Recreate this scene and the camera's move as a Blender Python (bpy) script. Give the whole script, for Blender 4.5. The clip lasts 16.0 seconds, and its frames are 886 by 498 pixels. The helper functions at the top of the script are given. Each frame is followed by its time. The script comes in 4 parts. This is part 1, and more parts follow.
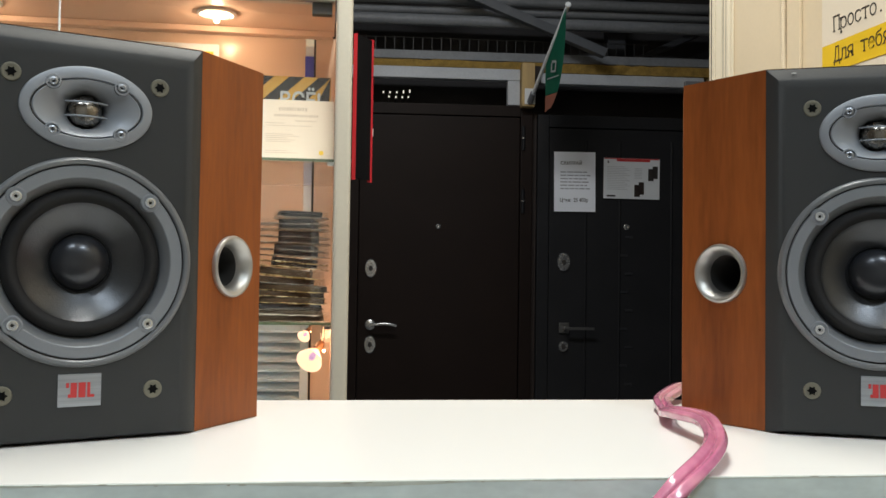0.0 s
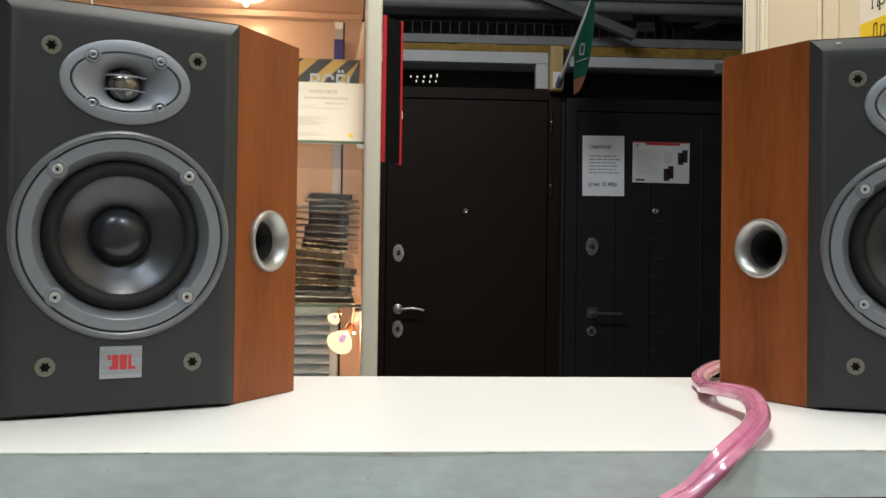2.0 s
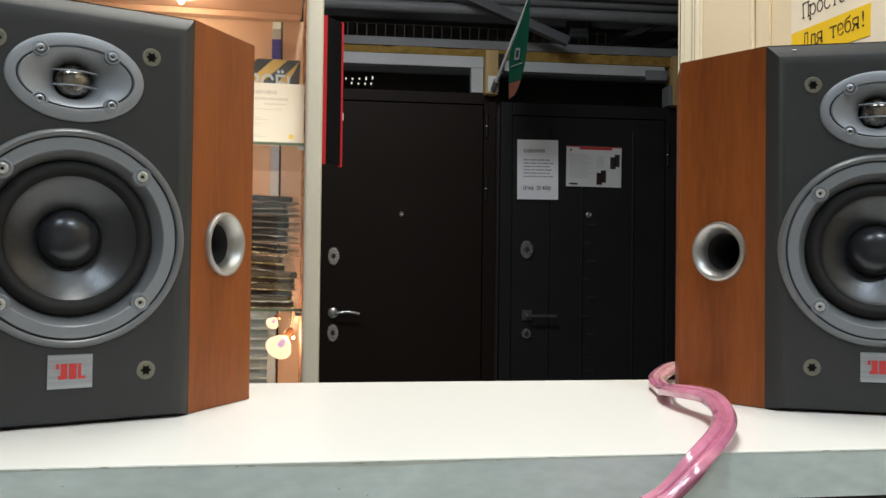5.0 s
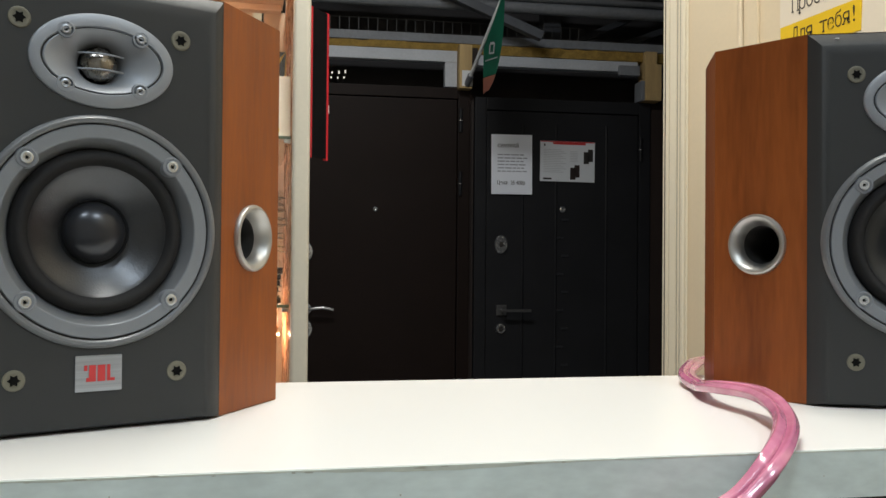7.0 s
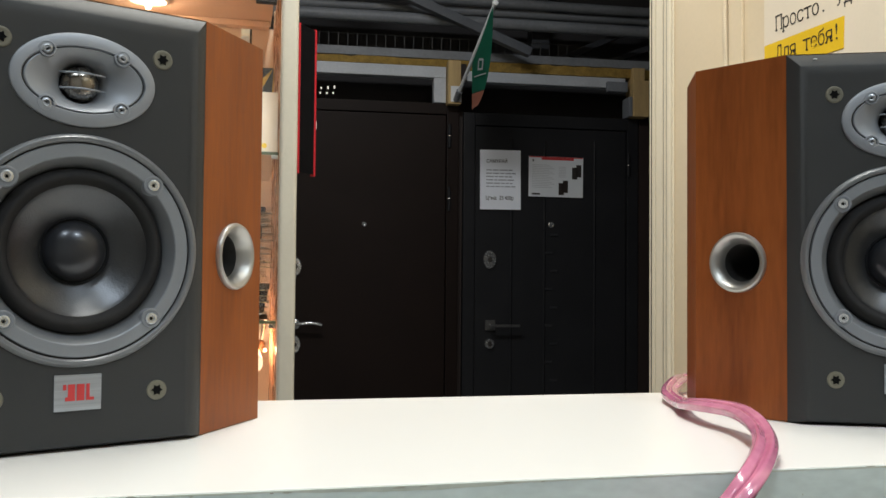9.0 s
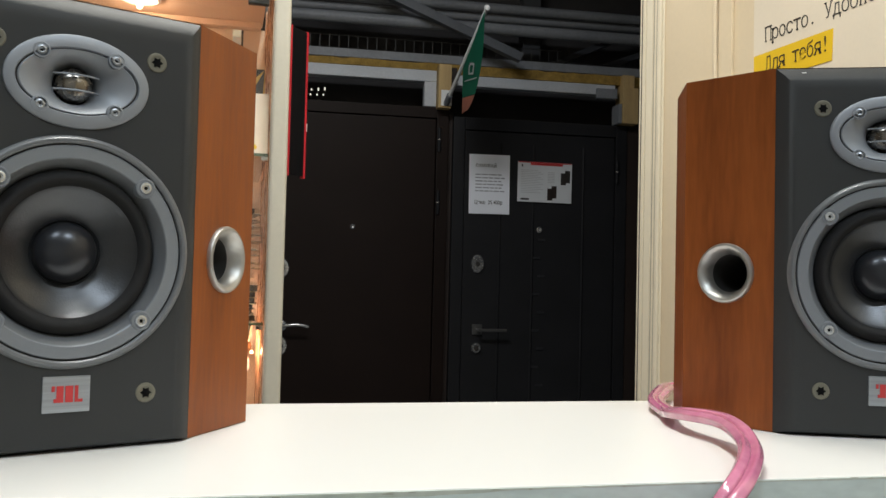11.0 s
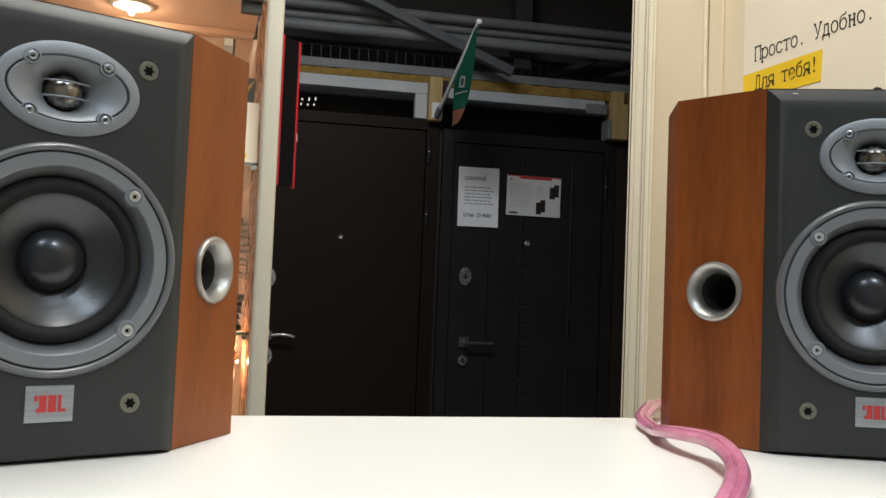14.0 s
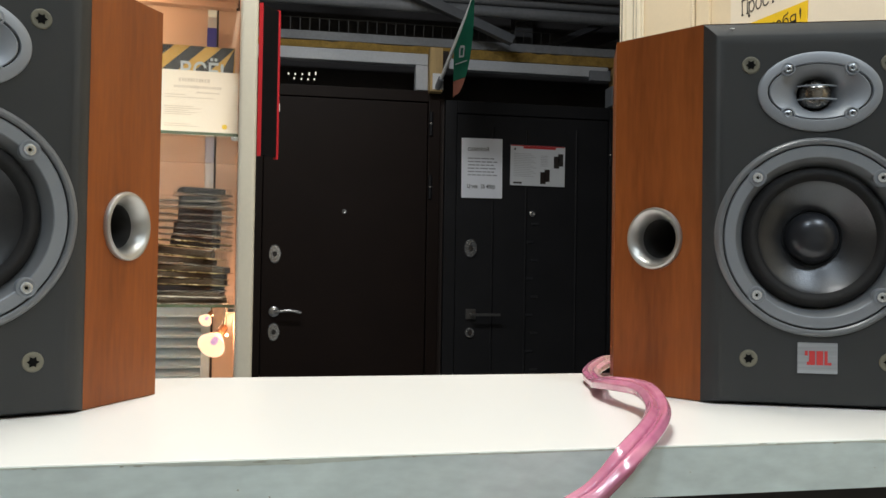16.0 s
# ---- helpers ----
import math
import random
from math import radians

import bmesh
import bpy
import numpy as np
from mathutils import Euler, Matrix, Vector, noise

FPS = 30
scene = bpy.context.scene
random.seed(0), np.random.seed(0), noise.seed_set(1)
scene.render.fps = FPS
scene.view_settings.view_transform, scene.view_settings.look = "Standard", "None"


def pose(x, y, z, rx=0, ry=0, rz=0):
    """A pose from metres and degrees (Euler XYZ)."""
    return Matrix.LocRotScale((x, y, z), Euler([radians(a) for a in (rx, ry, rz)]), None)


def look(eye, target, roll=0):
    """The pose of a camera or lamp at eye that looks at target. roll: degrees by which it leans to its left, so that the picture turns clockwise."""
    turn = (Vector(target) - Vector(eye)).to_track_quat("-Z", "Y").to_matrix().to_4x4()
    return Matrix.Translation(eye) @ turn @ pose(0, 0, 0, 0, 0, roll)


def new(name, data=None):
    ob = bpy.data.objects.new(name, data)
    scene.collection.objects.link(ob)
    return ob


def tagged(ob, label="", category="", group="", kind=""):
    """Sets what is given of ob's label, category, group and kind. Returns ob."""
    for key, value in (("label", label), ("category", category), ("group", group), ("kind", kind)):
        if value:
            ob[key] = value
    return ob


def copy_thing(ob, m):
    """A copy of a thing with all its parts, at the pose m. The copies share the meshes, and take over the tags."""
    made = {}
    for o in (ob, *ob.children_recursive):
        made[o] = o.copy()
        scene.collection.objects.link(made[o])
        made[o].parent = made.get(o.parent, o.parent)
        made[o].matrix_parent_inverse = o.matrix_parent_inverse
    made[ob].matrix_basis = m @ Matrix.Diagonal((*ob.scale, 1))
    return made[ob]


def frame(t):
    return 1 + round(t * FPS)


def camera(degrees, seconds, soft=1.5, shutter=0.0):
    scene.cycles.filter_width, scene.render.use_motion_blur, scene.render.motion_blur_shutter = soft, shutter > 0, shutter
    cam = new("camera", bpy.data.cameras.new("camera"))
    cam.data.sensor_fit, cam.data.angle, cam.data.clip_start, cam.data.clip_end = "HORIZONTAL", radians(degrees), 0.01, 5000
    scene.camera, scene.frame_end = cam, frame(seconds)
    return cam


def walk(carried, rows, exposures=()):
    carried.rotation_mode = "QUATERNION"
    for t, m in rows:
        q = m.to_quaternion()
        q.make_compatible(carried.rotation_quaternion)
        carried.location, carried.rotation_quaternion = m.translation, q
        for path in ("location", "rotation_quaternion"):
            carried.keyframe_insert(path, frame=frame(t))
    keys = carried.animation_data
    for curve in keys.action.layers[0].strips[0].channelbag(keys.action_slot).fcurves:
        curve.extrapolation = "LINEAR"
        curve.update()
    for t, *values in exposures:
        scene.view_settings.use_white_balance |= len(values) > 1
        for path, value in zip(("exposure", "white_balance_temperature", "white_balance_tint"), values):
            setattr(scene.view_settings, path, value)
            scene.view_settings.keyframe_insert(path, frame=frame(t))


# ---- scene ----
cam = camera(53.9, 16.0)

PATH = [
    (0, (-0.016, -0.564, 1.241), (0.126, 1.43, 1.303), 0.8),
    (0.5, (-0.023, -0.564, 1.238), (0.07, 1.433, 1.278), 0.6),
    (1, (-0.03, -0.56, 1.234), (0.024, 1.439, 1.253), 0.7),
    (1.5, (-0.024, -0.561, 1.234), (0.052, 1.438, 1.259), 0.2),
    (2, (-0.022, -0.561, 1.234), (0.06, 1.437, 1.263), 0.8),
    (2.5, (-0.022, -0.56, 1.234), (0.09, 1.437, 1.262), 1.6),
    (3, (-0.017, -0.56, 1.234), (0.111, 1.435, 1.286), 0.7),
    (3.5, (-0.018, -0.56, 1.235), (0.118, 1.434, 1.285), 0.7),
    (4, (-0.02, -0.56, 1.234), (0.136, 1.433, 1.282), 0.8),
    (6.5, (-0.074, -0.529, 1.234), (0.251, 1.444, 1.259), 0.4),
    (7, (-0.077, -0.527, 1.233), (0.236, 1.448, 1.261), 0.5),
    (7.5, (-0.076, -0.53, 1.235), (0.239, 1.445, 1.278), 0.4),
    (8, (-0.076, -0.529, 1.235), (0.243, 1.445, 1.279), 0.5),
    (8.5, (-0.075, -0.529, 1.235), (0.247, 1.445, 1.285), 0.6),
    (9, (-0.073, -0.529, 1.235), (0.263, 1.441, 1.297), 0.5),
    (11.5, (-0.076, -0.531, 1.237), (0.291, 1.434, 1.309), 1.5),
    (12, (-0.077, -0.53, 1.237), (0.289, 1.434, 1.312), 1.7),
    (12.5, (-0.078, -0.53, 1.237), (0.292, 1.434, 1.314), 2.0),
    (13, (-0.078, -0.531, 1.238), (0.3, 1.432, 1.325), 2.1),
    (13.5, (-0.077, -0.53, 1.238), (0.305, 1.431, 1.333), 2.0),
    (14, (-0.076, -0.529, 1.238), (0.314, 1.43, 1.336), 2.3),
    (14.5, (-0.076, -0.522, 1.236), (0.286, 1.443, 1.323), 2.2),
    (15, (-0.062, -0.522, 1.241), (0.328, 1.436, 1.359), 2.2),
    (15.5, (-0.042, -0.525, 1.235), (0.383, 1.428, 1.305), 1.7),
    (16, (-0.022, -0.522, 1.226), (0.337, 1.445, 1.266), 0.9),
]
walk(cam, [(t, look(eye, target, roll)) for t, eye, target, roll in PATH])

# ---------------------------------------------------------------- light
world = bpy.data.worlds.new("world")
world.use_nodes = True
world.node_tree.nodes["Background"].inputs[0].default_value = (0.10, 0.11, 0.13, 1)
world.node_tree.nodes["Background"].inputs[1].default_value = 0.05
scene.world = world


def area(name, m, sx, sy, watts, color, spread=180):
    d = bpy.data.lights.new(name, "AREA")
    d.shape, d.size, d.size_y, d.energy, d.color, d.spread = "RECTANGLE", sx, sy, watts, color, radians(spread)
    ob = new(name, d)
    ob.matrix_world = m
    return ob


COOL, WARM = (1.0, 0.985, 0.905), (1.0, 0.66, 0.42)
area("room_lamp_light", pose(0.05, 0.22, 2.74), 0.13, 1.20, 31, COOL)
area("room_lamp_light", pose(-0.40, -1.15, 2.74), 0.40, 0.13, 10.0, (0.80, 0.915, 1.0))
area("room_lamp_light", pose(0.68, -1.15, 2.74), 0.40, 0.13, 15.0, (0.80, 0.915, 1.0))
area("hall_lamp_light", pose(-0.05, 2.05, 3.2, 0, 0, 0), 1.2, 0.3, 37, (0.93, 0.97, 1.0))


def bulb(name, x, y, z, watts, radius, color=WARM):
    d = bpy.data.lights.new(name, "POINT")
    d.energy, d.shadow_soft_size, d.color = watts, radius, color
    new(name, d).location = (x, y, z)


# ---------------------------------------------------------------- materials
def material(name, base, rough=0.5, metal=0.0, vary=0.12, scale=8.0, fine=90.0, bump=0.0, stretch=(1, 1, 1), spec=0.5,
             coat=0.0, second=None, transmission=0.0, glow=None, alpha=1.0, ior=1.45):
    """A surface with two scales of variation in colour and roughness, and fine relief."""
    m = bpy.data.materials.new(name)
    m.use_nodes = True
    n, l = m.node_tree.nodes, m.node_tree.links
    b = n["Principled BSDF"]
    b.inputs["Metallic"].default_value = metal
    b.inputs["Specular IOR Level"].default_value = spec
    b.inputs["Coat Weight"].default_value = coat
    b.inputs["Coat Roughness"].default_value = 0.15
    b.inputs["Transmission Weight"].default_value = transmission
    b.inputs["IOR"].default_value = ior
    b.inputs["Alpha"].default_value = alpha
    tc, mp = n.new("ShaderNodeTexCoord"), n.new("ShaderNodeMapping")
    mp.inputs["Scale"].default_value = stretch
    l.new(tc.outputs["Object"], mp.inputs["Vector"])
    big, small = n.new("ShaderNodeTexNoise"), n.new("ShaderNodeTexNoise")
    for node, s, detail in ((big, scale, 4), (small, fine, 3)):
        node.inputs["Scale"].default_value, node.inputs["Detail"].default_value = s, detail
        l.new(mp.outputs["Vector"], node.inputs["Vector"])
    mixed = n.new("ShaderNodeMath")
    mixed.operation = "MULTIPLY_ADD"
    mixed.inputs[1].default_value = 0.35
    l.new(small.outputs["Fac"], mixed.inputs[0])
    wide = n.new("ShaderNodeMath")
    wide.operation = "MULTIPLY"
    wide.inputs[1].default_value = 0.65
    l.new(big.outputs["Fac"], wide.inputs[0])
    l.new(wide.outputs[0], mixed.inputs[2])
    ramp = n.new("ShaderNodeValToRGB")
    dark = tuple(c * (1 - vary) for c in base)
    light = second or tuple(min(1, c * (1 + vary)) for c in base)
    ramp.color_ramp.elements[0].position, ramp.color_ramp.elements[1].position = 0.33, 0.67
    ramp.color_ramp.elements[0].color, ramp.color_ramp.elements[1].color = (*dark, 1), (*light, 1)
    l.new(mixed.outputs[0], ramp.inputs[0])
    l.new(ramp.outputs[0], b.inputs["Base Color"])
    rr = n.new("ShaderNodeMapRange")
    rr.inputs["From Min"].default_value, rr.inputs["From Max"].default_value = 0.3, 0.7
    rr.inputs["To Min"].default_value, rr.inputs["To Max"].default_value = max(0, rough - 0.06), min(1, rough + 0.06)
    l.new(small.outputs["Fac"], rr.inputs["Value"])
    l.new(rr.outputs[0], b.inputs["Roughness"])
    if bump:
        bp = n.new("ShaderNodeBump")
        bp.inputs["Strength"].default_value, bp.inputs["Distance"].default_value = bump, 0.001
        l.new(small.outputs["Fac"], bp.inputs["Height"])
        l.new(bp.outputs[0], b.inputs["Normal"])
    if glow:
        b.inputs["Emission Color"].default_value = (*glow[:3], 1)
        b.inputs["Emission Strength"].default_value = glow[3]
    return m


def plain(name, a, b, rough, scale, metal=0.0, coat=0.0):
    """A smooth surface that clouds slowly between two near colours."""
    m = bpy.data.materials.new(name)
    m.use_nodes = True
    n, l = m.node_tree.nodes, m.node_tree.links
    tc, noise_node, mix = n.new("ShaderNodeTexCoord"), n.new("ShaderNodeTexNoise"), n.new("ShaderNodeMix")
    noise_node.inputs["Scale"].default_value, noise_node.inputs["Detail"].default_value = scale, 1.0
    mix.data_type = "RGBA"
    mix.inputs[6].default_value, mix.inputs[7].default_value = (*a, 1), (*b, 1)
    l.new(tc.outputs["Object"], noise_node.inputs["Vector"])
    l.new(noise_node.outputs["Fac"], mix.inputs[0])
    l.new(mix.outputs[2], n["Principled BSDF"].inputs["Base Color"])
    n["Principled BSDF"].inputs["Roughness"].default_value = rough
    n["Principled BSDF"].inputs["Metallic"].default_value = metal
    n["Principled BSDF"].inputs["Coat Weight"].default_value = coat
    return m


M_WOOD = material("cherry_veneer", (0.190, 0.0475, 0.0102), 0.44, spec=0.32, vary=0.15, scale=8, fine=90, stretch=(4, 4, 0.45), bump=0.05,
                  second=(0.298, 0.083, 0.0170))
M_BAFFLE = material("charcoal_baffle", (0.0345, 0.0362, 0.0375), 0.52, spec=0.30, vary=0.08, scale=12, fine=2200, bump=0.12)
M_GREY = material("grey_moulding", (0.215, 0.232, 0.258), 0.38, vary=0.06, fine=1800, bump=0.06, metal=0.25)
M_TRIM = material("dark_grey_trim", (0.160, 0.169, 0.182), 0.36, vary=0.06, fine=1800, bump=0.06, metal=0.25)
M_SILVER = material("silver_plate", (0.262, 0.281, 0.312), 0.46, vary=0.05, metal=0.32, fine=1500, bump=0.04)
M_RUBBER = material("black_rubber", (0.0155, 0.0152, 0.016), 0.75, vary=0.15, fine=600, spec=0.3)
M_CONE = material("poly_cone", (0.091, 0.094, 0.101), 0.35, metal=0.85, vary=0.08, scale=40, fine=950, bump=0.12)
M_CAP = plain("satin_dust_cap", (0.030, 0.032, 0.038), (0.037, 0.039, 0.046), 0.29, 60.0, 0.45, 0.1)
M_SCREW = material("zinc_screw", (0.66, 0.69, 0.72), 0.20, metal=0.8, vary=0.08, fine=900)
M_DULLSCREW = material("dull_zinc_screw", (0.34, 0.36, 0.39), 0.36, metal=0.8, vary=0.08, fine=900)
M_DOME = material("dome_metal", (0.27, 0.25, 0.225), 0.26, metal=1.0, vary=0.06, fine=300)
M_CHROME = material("bright_metal", (0.72, 0.71, 0.68), 0.18, metal=1.0, vary=0.06, fine=300)
M_BRUSHED = material("brushed_aluminium", (0.37, 0.40, 0.44), 0.40, metal=0.75, vary=0.26, scale=60, fine=170, stretch=(0.12, 1, 5), bump=0.15)
M_PORT = plain("satin_silver_port", (0.42, 0.415, 0.40), (0.45, 0.445, 0.43), 0.40, 40.0, 0.85)
# Near-black for flat shapes that paint the darkness inside holes.
M_BLACK = material("hole_shade_black", (0.004, 0.004, 0.004), 0.8, vary=0.2, spec=0.1)
M_TUBE = material("dark_port_plastic", (0.055, 0.054, 0.053), 0.42, metal=0.4, vary=0.1)
M_SOCKET = material("putty_plastic", (0.145, 0.138, 0.105), 0.5, vary=0.08)
M_RED = material("red_print", (0.50, 0.040, 0.042), 0.45, vary=0.06)
M_SHELF = plain("white_laminate", (0.746, 0.742, 0.725), (0.776, 0.772, 0.756), 0.27, 3.0)
M_EDGE = material("worn_edge_band", (0.70, 0.79, 0.775), 0.42, vary=0.15, scale=16, fine=90, stretch=(1, 1, 2.5), bump=0.06)
M_SCUFF = material("scuffed_edge", (0.44, 0.44, 0.37), 0.6, vary=0.2, scale=40, fine=300)
M_WORN = material("olive_wear", (0.60, 0.64, 0.57), 0.6, vary=0.14, scale=30, fine=160)
M_WALL = material("cream_wall_panel", (0.72, 0.60, 0.425), 0.55, vary=0.04, scale=3, fine=120, bump=0.06)
M_FRAME = material("cream_painted_frame", (0.81, 0.73, 0.57), 0.38, vary=0.04, scale=4, fine=140)
# Darker cream-grey that paints shade into the casing's grooves.
M_GROOVE = material("groove_shade_grey", (0.42, 0.37, 0.29), 0.6, vary=0.1)
M_POST = material("ivory_aluminium_post", (0.56, 0.53, 0.45), 0.36, vary=0.05, scale=5, fine=140)
M_PAPER = material("white_paper", (0.76, 0.785, 0.84), 0.75, vary=0.03, scale=6, fine=250)
M_BRIGHTPAPER = material("bright_office_paper", (0.85, 0.87, 0.93), 0.75, vary=0.02, scale=6, fine=250)
M_LEAFLET = material("leaflet_paper", (0.66, 0.68, 0.70), 0.5, vary=0.03, scale=6, fine=250)
M_CERT = material("ivory_paper", (0.80, 0.67, 0.53), 0.6, vary=0.02, scale=6, fine=100)
M_POSTER = material("poster_paper", (0.76, 0.675, 0.55), 0.6, vary=0.03, scale=5, fine=200)
M_YELLOW = material("yellow_print", (0.80, 0.52, 0.02), 0.55, vary=0.05)
M_STRIPE = material("amber_print", (0.56, 0.29, 0.035), 0.5, vary=0.06)
M_PALEPRINT = material("pale_grey_print", (0.46, 0.47, 0.46), 0.5, vary=0.05)
M_INK = material("dark_ink", (0.03, 0.025, 0.022), 0.6, vary=0.1)
M_INKGREY = material("grey_ink", (0.36, 0.37, 0.41), 0.7, vary=0.1)
M_FAINTINK = material("faint_grey_ink", (0.50, 0.51, 0.53), 0.7, vary=0.1)
M_PINKINK = material("brown_ink", (0.62, 0.49, 0.37), 0.7, vary=0.1)
M_CONDUIT = material("grey_conduit", (0.70, 0.585, 0.42), 0.5, vary=0.05)
M_CEIL = material("white_ceiling", (0.74, 0.73, 0.70), 0.8, vary=0.04, fine=60, bump=0.2)
# Dark brown chosen to bounce less light onto the speakers.
M_BROWNWALL = material("light_cutting_wall", (0.20, 0.17, 0.14), 0.7, vary=0.12, fine=60, bump=0.1)
M_FLOOR = material("grey_floor", (0.17, 0.175, 0.18), 0.45, vary=0.18, scale=3, fine=40)
# Near-black base puts the unlit hall's darkness into the colour.
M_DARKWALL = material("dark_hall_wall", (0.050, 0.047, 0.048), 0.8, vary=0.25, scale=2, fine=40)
M_DOOR1 = material("dark_brown_steel", (0.0110, 0.0054, 0.0037), 0.55, vary=0.15, scale=5, fine=500, bump=0.12, spec=0.22)
M_DOOR2 = material("blue_black_steel", (0.0152, 0.0152, 0.0168), 0.55, vary=0.15, scale=5, fine=500, bump=0.12, spec=0.25)
M_RUNG = material("worn_black_steel", (0.022, 0.023, 0.026), 0.45, vary=0.2)
M_BROWNW = material("brown_door_edge", (0.022, 0.013, 0.010), 0.6, vary=0.2)
M_LOCK = material("nickel_lock", (0.58, 0.575, 0.56), 0.24, metal=0.82, vary=0.08)
M_DARKNICKEL = material("dark_nickel", (0.20, 0.195, 0.19), 0.36, metal=0.85, vary=0.08)
M_WHITEBAR = material("white_steel_bar", (0.50, 0.52, 0.55), 0.5, vary=0.12, scale=5, fine=80)
M_GREYBAR = material("grey_steel", (0.195, 0.205, 0.222), 0.5, vary=0.2, scale=4, fine=60)
M_DARKSTEEL = material("dark_truss_steel", (0.05, 0.053, 0.06), 0.55, vary=0.2, scale=4, fine=60)
M_STRUT = material("dull_strut_steel", (0.095, 0.102, 0.115), 0.5, vary=0.2, scale=4, fine=60)
M_FOAM = material("mounting_foam", (0.30, 0.19, 0.045), 0.9, vary=0.3, scale=25, fine=120, bump=0.9)
M_TIMBER = material("raw_pine", (0.50, 0.35, 0.16), 0.7, vary=0.2, scale=5, fine=90, stretch=(6, 6, 0.7), bump=0.2)
M_WIRE = material("mesh_wire", (0.075, 0.075, 0.075), 0.5, metal=0.4)
M_GREEN = material("green_flag_cloth", (0.012, 0.21, 0.12), 0.7, vary=0.12, scale=9, fine=700, bump=0.15)
M_SALMON = material("salmon_flag_cloth", (0.55, 0.22, 0.15), 0.7, vary=0.1, fine=700)
M_WHITE = material("white_print", (0.75, 0.76, 0.76), 0.6, vary=0.04)
M_GLOSSBLK = material("gloss_black_panel", (0.010, 0.010, 0.011), 0.12, vary=0.1, coat=0.5)
M_REDEDGE = material("red_edging", (0.52, 0.024, 0.036), 0.4, vary=0.06)
M_PEACH = material("peach_laminate", (0.66, 0.50, 0.38), 0.15, vary=0.05, scale=3, fine=150, coat=0.35)
M_CABCEIL = material("peach_cabinet_top", (0.68, 0.50, 0.38), 0.5, vary=0.04, scale=3)
M_STRIP = material("pale_blue_white_strip", (0.62, 0.70, 0.76), 0.45, vary=0.04)
# Blue in this grey stands in for cool room light on the slats.
M_LOUVRE = material("cool_lit_slats", (0.50, 0.65, 0.74), 0.5, vary=0.05)
# Copper tint puts the lamps' orange reflection into the aluminium's colour.
M_ALU = material("lamp_tinted_channel", (0.68, 0.45, 0.31), 0.28, metal=0.85, vary=0.08, stretch=(4, 4, 0.3))
M_BLUE = material("blue_card", (0.045, 0.055, 0.42), 0.5, vary=0.08)
M_CASE = material("dark_phone_case", (0.017, 0.017, 0.019), 0.6, spec=0.15, vary=0.2, scale=20)
M_CASEBR = material("brown_phone_case", (0.058, 0.040, 0.024), 0.6, spec=0.2, vary=0.25, scale=20)
M_CARD = material("pale_backing_card", (0.50, 0.44, 0.36), 0.6, vary=0.1)
M_HOUSING = material("white_lamp_housing", (0.75, 0.75, 0.74), 0.4, vary=0.03)
M_BULB = material("halogen_glow", (0.9, 0.7, 0.5), 0.4, glow=(1.0, 0.62, 0.34, 14))
M_REFL = material("glowing_reflector", (0.16, 0.09, 0.07), 0.35, metal=0.3, glow=(1.0, 0.64, 0.40, 1.6))
M_CAPSULE = material("violet_capsule_glow", (0.05, 0.03, 0.05), 0.3, glow=(0.90, 0.50, 0.76, 0.85))
M_BROWNSOCK = material("brown_lamp_socket", (0.16, 0.085, 0.045), 0.35, metal=0.6, vary=0.2)
# Emission that imitates ceiling lamps mirrored over the door.
M_GLINT = material("lamp_reflection_glow", (0.8, 0.8, 0.7), 0.5, glow=(1.0, 0.94, 0.80, 0.75))


def clear(name, tint, rough, weight=1.0, ior=1.5):
    m = bpy.data.materials.new(name)
    m.use_nodes = True
    b = m.node_tree.nodes["Principled BSDF"]
    b.inputs["Base Color"].default_value = (*tint, 1)
    b.inputs["Roughness"].default_value = rough
    b.inputs["Transmission Weight"].default_value = weight
    b.inputs["IOR"].default_value = ior
    return m


M_GLASS = clear("cabinet_glass", (0.97, 0.99, 0.97), 0.0)
M_GLASSEDGE = material("green_glass_edge", (0.10, 0.13, 0.08), 0.2, vary=0.15, scale=20)
M_BLISTER = material("cloudy_blister_plastic", (0.20, 0.17, 0.14), 0.14, vary=0.2, scale=30, alpha=0.08)
M_FROST = material("cloudy_plastic_rim", (0.62, 0.55, 0.46), 0.2, vary=0.25, scale=30, transmission=0.75)
M_AMBER = material("yellowed_plastic_rim", (0.50, 0.36, 0.15), 0.28, vary=0.25, scale=30, transmission=0.55)
M_CABLE = material("pink_cable_jacket", (0.64, 0.19, 0.35), 0.17, vary=0.08, scale=18, fine=140, coat=0.8, second=(0.78, 0.33, 0.45), transmission=0.14)


# ---------------------------------------------------------------- mesh tools
def part(name, bm, mat, parent=None, label="", m=None, smooth=False, bevel=0.0, segments=2):
    """Link a bmesh as one mesh object, under a thing or a part."""
    if bevel:
        bmesh.ops.bevel(bm, geom=list(bm.edges), offset=bevel, segments=segments, affect="EDGES", profile=0.7)
    bmesh.ops.recalc_face_normals(bm, faces=list(bm.faces))
    me = bpy.data.meshes.new(name)
    bm.to_mesh(me)
    bm.free()
    me.materials.append(mat)
    if smooth:
        for p in me.polygons:
            p.use_smooth = True
        me.set_sharp_from_angle(angle=radians(38))
    ob = new(name, me)
    if m is not None:
        ob.matrix_basis = m
    if parent:
        ob.parent = parent
    if label:
        ob["label"] = label
    return ob


